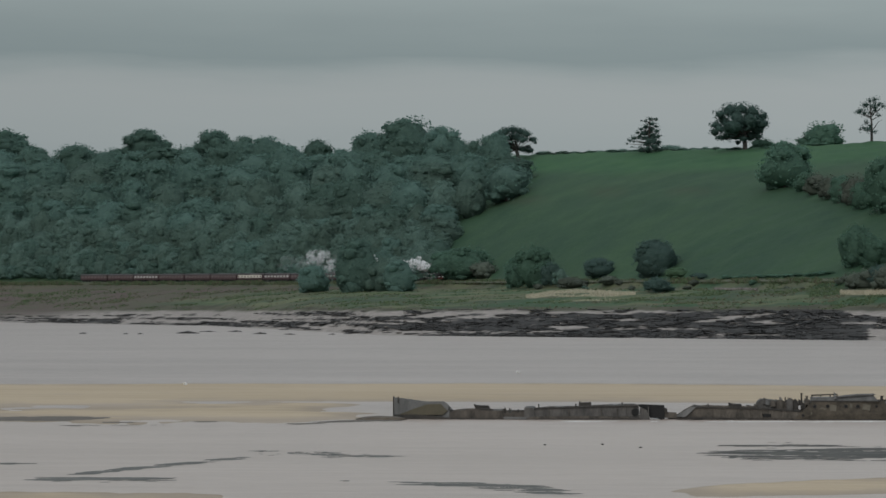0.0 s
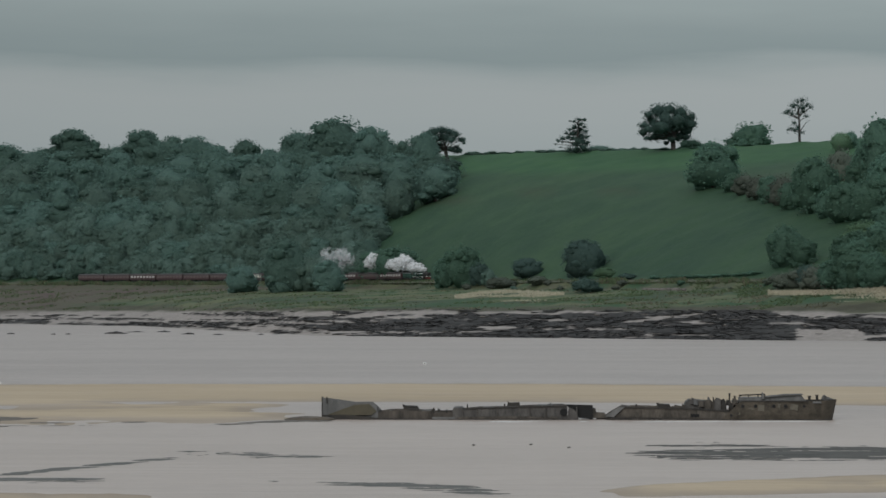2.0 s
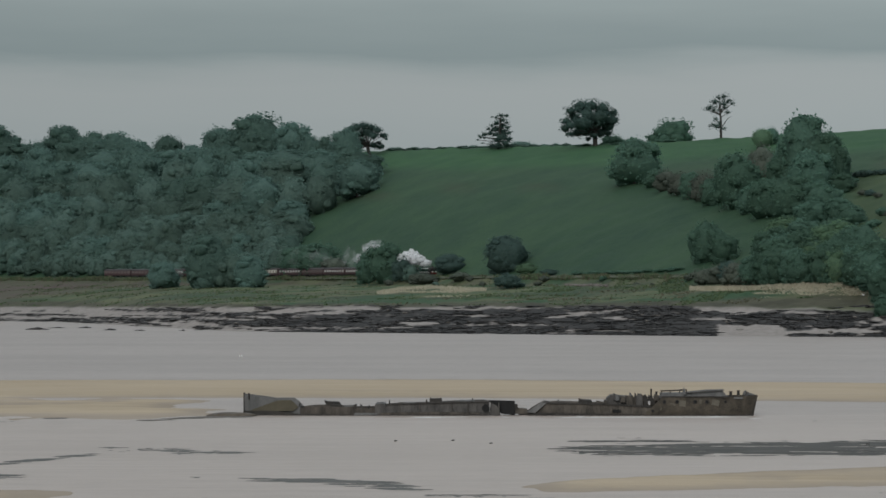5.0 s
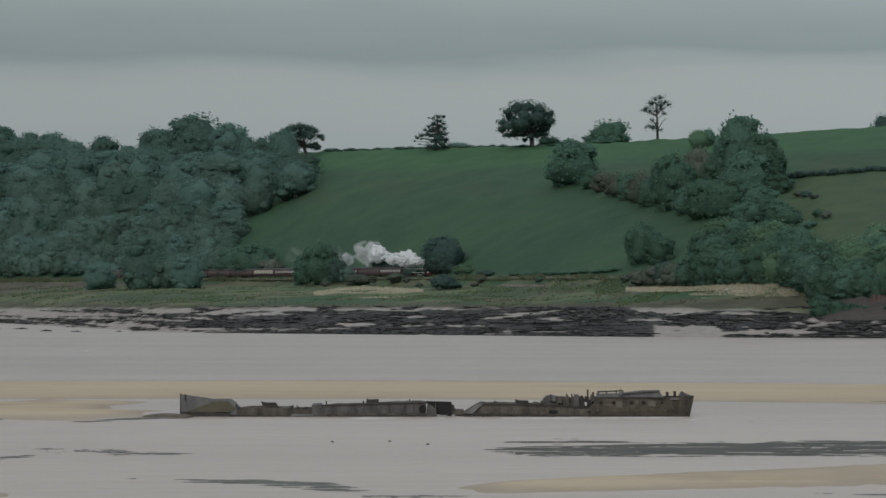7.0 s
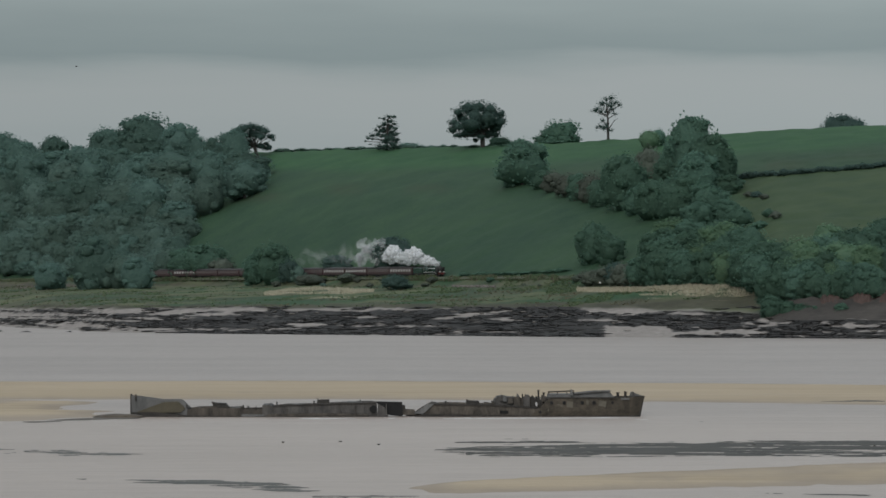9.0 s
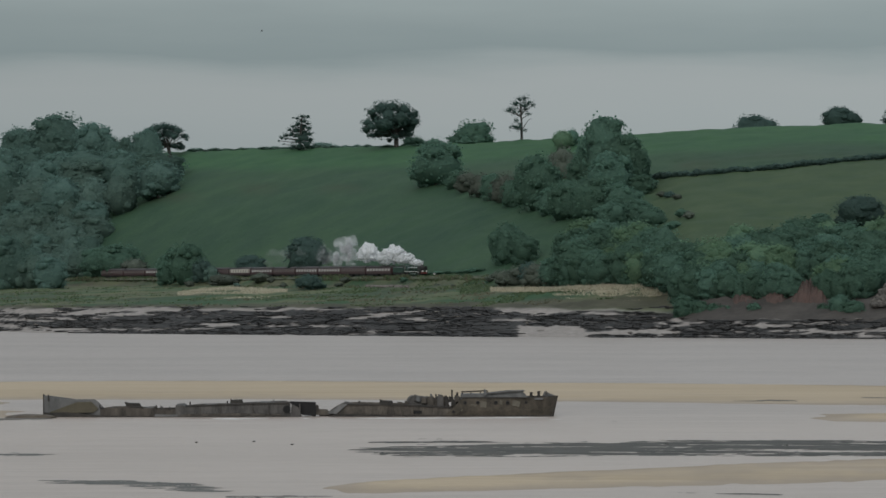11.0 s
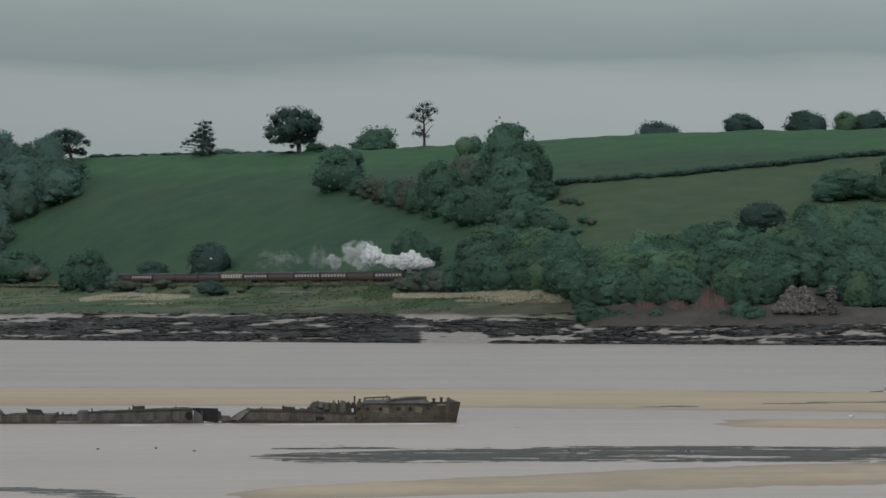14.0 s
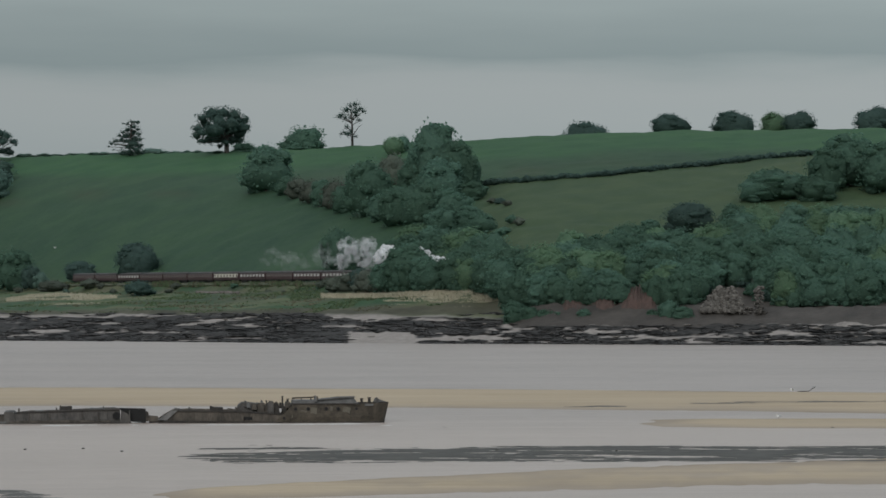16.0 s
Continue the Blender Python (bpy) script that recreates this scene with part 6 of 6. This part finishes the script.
        plant(pick.choice(["scrub", "bush", "scrub"]), u, d, h, h * pick.uniform(1.3, 2.4))


vegetation()

# ---- mud bars, dark films and a painted water reflection on the flats ----
RIPPLE_AND_STONE_DARK = material("ripple_and_stone_dark", (0.046, 0.045, 0.041), (0.104, 0.099, 0.089), 0.7, 4.0, 5.0, 0.3, spec=0.15)
SILT_FILM = material("silt_film", (0.085, 0.086, 0.080), (0.150, 0.147, 0.136), 0.7, 4.0, 5.0, 0.3, spec=0.15)
BROWN_MUD = material("brown_mud", (0.060, 0.048, 0.037), (0.108, 0.087, 0.066), 0.6, 4.0, 5.0, 0.3)


def mud_bar(u0, u1, v_left, v_right, thick, fill, mat, seed, label="dark streak in the shallows toned like darker reflected sky", taper=0.25):
    """A ragged bar between two bearings; its dip runs from v_left to v_right."""
    nu, nv = int((u1 - u0) / 3.5) + 2, int(thick / 0.35) + 4
    us = np.linspace(u0, u1, nu)
    U, T = np.meshgrid(us, np.linspace(-0.5, 0.5, nv))
    g = (U - u0) / (u1 - u0)
    V = v_left + (v_right - v_left) * g + T * thick + 0.03 * thick * np.sin(U / 90 + seed)
    env = np.clip(np.minimum(g, 1 - g) / min(taper, 150 / (u1 - u0)), 0, 1) ** 0.6 * np.sqrt(np.clip(1 - (2 * T) ** 2, 0, 1))
    n = value_noise(U / 210 + V / 6, V / 1.9, seed) * 0.5 + value_noise(U / 60 + V / 9, V / 0.9, seed + 1) * 0.3 + value_noise(U / 17, V / 0.5, seed + 2) * 0.2
    mask = env * (2.0 * n) - (1.66 - fill)
    D = EYE * F / (V - HORIZON)
    A = (U - AXIS) / F
    Z = np.maximum(flats(U, D), 0) + 0.015 + np.clip(mask, -0.05, 0.5) * 0.08
    co = np.stack([D * np.sin(A), D * np.cos(A), Z], -1).reshape(-1, 3)
    i = np.arange(nu * nv).reshape(nv, nu)
    quad = np.stack([i[:-1, :-1], i[:-1, 1:], i[1:, 1:], i[1:, :-1]], -1).reshape(-1, 4)[:, ::-1]
    keep = mask.reshape(-1)[quad].max(1) > 0
    if keep.any():
        tagged(mesh_object("mud_bar", co.tolist(), quad[keep].tolist(), [mat], smooth=True), label, "mud", kind="structure")


# the long right-hand streak is rippled water, its dark sky reflection painted as colour
for k, bar in enumerate(((800, 2700, 796, 788, 36, 0.85), (-360, -20, 842, 842, 11, 0.84), (-300, 110, 838, 800, 8, 0.86), (20, 280, 796, 801, 15, 0.74), (60, 400, 792, 806, 10, 0.64), (-400, -300, 814, 812, 5, 0.6),
                         (230, 680, 844, 862, 12, 0.72), (400, 690, 852, 870, 14, 0.72), (-60, 330, 845, 846, 4, 0.5), (-420, -280, 815, 813, 4, 0.6), (560, 1000, 876, 884, 10, 0.5), (1230, 1420, 746, 744, 2.5, 0.5), (1290, 1480, 763, 770, 3, 0.5), (880, 1060, 778, 776, 3, 0.55), (1300, 1700, 868, 876, 5, 0.55))):
    mud_bar(*bar[:5], bar[5], RIPPLE_AND_STONE_DARK if bar[0] > 700 else SILT_FILM, 100 + 3 * k)
for k, bar in enumerate(((-640, -140, 736, 734, 9, 0.92), (-420, -300, 745, 747, 6, 0.6), (-380, 130, 748, 744, 3.5, 0.62), (100, 345, 747, 736, 5, 0.8), (250, 345, 738, 737.5, 7, 1.15), (-210, -120, 742, 742, 3, 0.6), (-40, 20, 741, 741, 3, 0.6), (1440, 1680, 708, 711, 5, 0.75), (1680, 2250, 705, 698, 4, 0.66), (1000, 1160, 706, 705, 3, 0.5), (1080, 1250, 719, 718, 3, 0.5), (1900, 1960, 745, 746, 2.2, 0.6))):
    mud_bar(*bar[:5], bar[5], BROWN_MUD, 200 + 3 * k, "brown mud lip on the sandbank")
mound = mesh_object("mud_mound", (ICO_V * (2.6, 1.4, 0.42) * (1 + 0.2 * (np.random.RandomState(4).rand(len(ICO_V), 1) - 0.5))).tolist(), ICO_F.tolist(), [BROWN_MUD], smooth=True)
mound.matrix_basis = pose(*spot(300, 361.5), 0)
tagged(mound, "low brown mud mound beside the bow of the wreck", "mud", kind="structure")
FOAM = material("foam", (0.62, 0.60, 0.58), (0.72, 0.70, 0.68), 0.6, 1.0, 4.0, 0.1)
for k, bar in enumerate(((800, 1240, 739.6, 739.4, 3.0, 0.95), (560, 860, 740.5, 740.5, 2.4, 0.72), (1080, 1320, 742, 742, 2.0, 0.72), (1400, 1520, 749, 748, 1.6, 0.66))):
    mud_bar(*bar[:5], bar[5], FOAM, 400 + 3 * k, "thin white foam line beside the wreck")
# pebbles and snags on the flats
for k, (u, v) in enumerate(((588, 783), (690, 782), (757, 787), (1785, 786), (1420, 786), (1630, 787), (2010, 745))):
    r = stones("stone", np.zeros(1), np.zeros(1), np.zeros(1), np.full(1, 0.18), np.full(1, 0.16), np.full(1, 0.07), RIPPLE_AND_STONE_DARK, "small dark stone on the wet flat", 300 + k, kind="")
    r.matrix_basis = pose(*spot(u, EYE * F / (v - HORIZON)), 0.06)
    tagged(r, group="stones on the flat")


def driftwood():
    verts, faces = [], []
    limb(verts, faces, (-1.1, 0, 0.0), (0.5, 0.1, 0.12), 0.09, 0.06, 6)
    limb(verts, faces, (0.5, 0.1, 0.05), (1.5, 0.0, 0.75), 0.06, 0.03, 6)
    limb(verts, faces, (1.0, 0.05, 0.4), (1.25, 0.2, 0.8), 0.035, 0.02, 5)
    ob = mesh_object("driftwood", verts, faces, [BARK])
    ob.matrix_basis = pose(*spot(1962, 476), 0.05)
    tagged(ob, "bare driftwood branch stranded at the water's edge", "branch")


driftwood()


# ---- gulls ----
WHITE = material("white_plumage", (0.74, 0.74, 0.73), (0.80, 0.80, 0.79), 0.8, 0.3, 4.0, 0.0)
GREY_WING = material("grey_plumage", (0.22, 0.23, 0.25), (0.3, 0.31, 0.33), 0.8, 0.3, 4.0, 0.0)


def ball(bm, c, r, stretch):
    m = Matrix.Translation(c) @ Matrix.Diagonal((r * stretch[0], r * stretch[1], r * stretch[2], 1))
    bmesh.ops.create_icosphere(bm, subdivisions=2, radius=1, matrix=m)


def gull(flying):
    g = new("gull")
    b = bmesh.new()
    ball(b, (0, 0, 0.28), 0.13, (2.0, 1, 1))
    ball(b, (0.24, 0, 0.40), 0.075, (1.1, 1, 1))
    part("body", b, WHITE, g, "white body", True)
    b = bmesh.new()
    tube(b, (0.30, 0, 0.39), (0.40, 0, 0.37), 0.02, 0.008, 6)
    part("beak", b, material("yellow_beak", (0.6, 0.4, 0.05), (0.65, 0.45, 0.08), 0.5, 0.2, 4.0, 0.0), g)
    for sd in (-1, 1):
        b = bmesh.new()
        if flying:
            pts = [(0.12, sd * 0.08, 0.32), (0.18, sd * 0.4, 0.48), (-0.02, sd * 0.72, 0.44), (-0.06, sd * 0.38, 0.45), (-0.1, sd * 0.08, 0.3)]
        else:
            pts = [(0.1, sd * 0.13, 0.34), (0.05, sd * 0.15, 0.24), (-0.38, sd * 0.04, 0.26), (-0.1, sd * 0.12, 0.37)]
        lo, hi = [b.verts.new(p) for p in pts], [b.verts.new((x, y, z + 0.02)) for x, y, z in pts]
        n = len(pts)
        b.faces.new(lo), b.faces.new(hi[::-1])
        for k in range(n):
            b.faces.new((lo[k], lo[(k + 1) % n], hi[(k + 1) % n], hi[k]))
        part("wing", b, WHITE if flying else GREY_WING, g)
    if not flying:
        for sd in (-1, 1):
            b = bmesh.new()
            tube(b, (0.02, sd * 0.05, 0.18), (0.02, sd * 0.05, 0.0), 0.012, 0.012, 6)
            part("leg", b, GREY_WING, g)
    return tagged(g, "white gull gliding low over the water" if flying else "white gull with grey wings standing on the sandbank", "gull", "gulls")


def dark_bird():
    g = gull(True)
    g.name = "crow"
    for c in g.children:
        c.data.materials[0] = BLACK
        if c.get("label"):
            del c["label"]
    return tagged(g, "small dark bird flying high across the sky", "bird")


standing = gull(False)
standing.matrix_basis = pose(*spot(1916, 371), 0.18, 0, 0, 200)
FLIGHTS = []
for path in ([(0, 541, 657, 520), (1.5, 527, 640, 520), (2.5, 468, 643, 520), (4.0, 380, 640, 520), (8.0, 60, 620, 540), (16.0, -900, 600, 560)],
             [(0, -47, 678, 430), (1.5, -195, 676, 430), (4.0, -460, 670, 430), (16.0, -1800, 600, 480)],
             [(0, 1700, 560, 700), (6.0, 1350, 520, 760), (12.5, 900, 470, 820), (14.5, 749, 443, 820), (16.0, 640, 430, 820)],
             [(0, 2400, 690, 400), (10.3, 2060, 686, 420), (14.5, 1972, 684, 430), (16.0, 1940, 682, 430)]):
    FLIGHTS.append((gull(True), path))
crow = dark_bird()
if "group" in crow:
    del crow["group"]
FLIGHTS.append((crow, [(0, -1926, 409, 900), (6.0, -492, 217, 900), (11.0, 703, 57, 900), (12.5, 1062, 9, 900), (16.0, 1898, -103, 900)]))


def motions():
    for ob, lag, length in MOVES:
        walk(ob, [(t, vehicle_pose(front_at(t) - lag, length)) for t in np.arange(0, 16.01, 1.0)])
    # the puffs keep up with the chimney, falling back and rising a little
    for ob, lag, up, drift, side, seed, early in PUFFS:
        rows = []
        for t in np.arange(0, 16.01, 1.0):
            wave = math.sin(t * 0.9 + seed * 1.7)
            m = vehicle_pose(front_at(t) - lag - early * max(0.0, 1 - t / 4.0) - 3.0 * drift * wave - 1.2 * wave, 6.0)
            rows.append((t, Matrix.Translation((0, 0, up + 0.4 * wave)) @ m @ pose(0, side, 0, 9 * wave, 5 * math.sin(t * 0.7 + seed), 0)))
        walk(ob, rows)
    for ob, path in FLIGHTS:
        rows = []
        for (t, u, v, d), (t1, u1, v1, d1) in zip(path, path[1:] + path[-2:-1]):
            x, y = spot(u, d)
            sign = 1 if t1 > t else -1
            rows.append((t, pose(x, y, EYE + (HORIZON - v) * d / F, 0, 0, 180 if (u1 - u) * sign < 0 else 0)))
        walk(ob, rows)


motions()
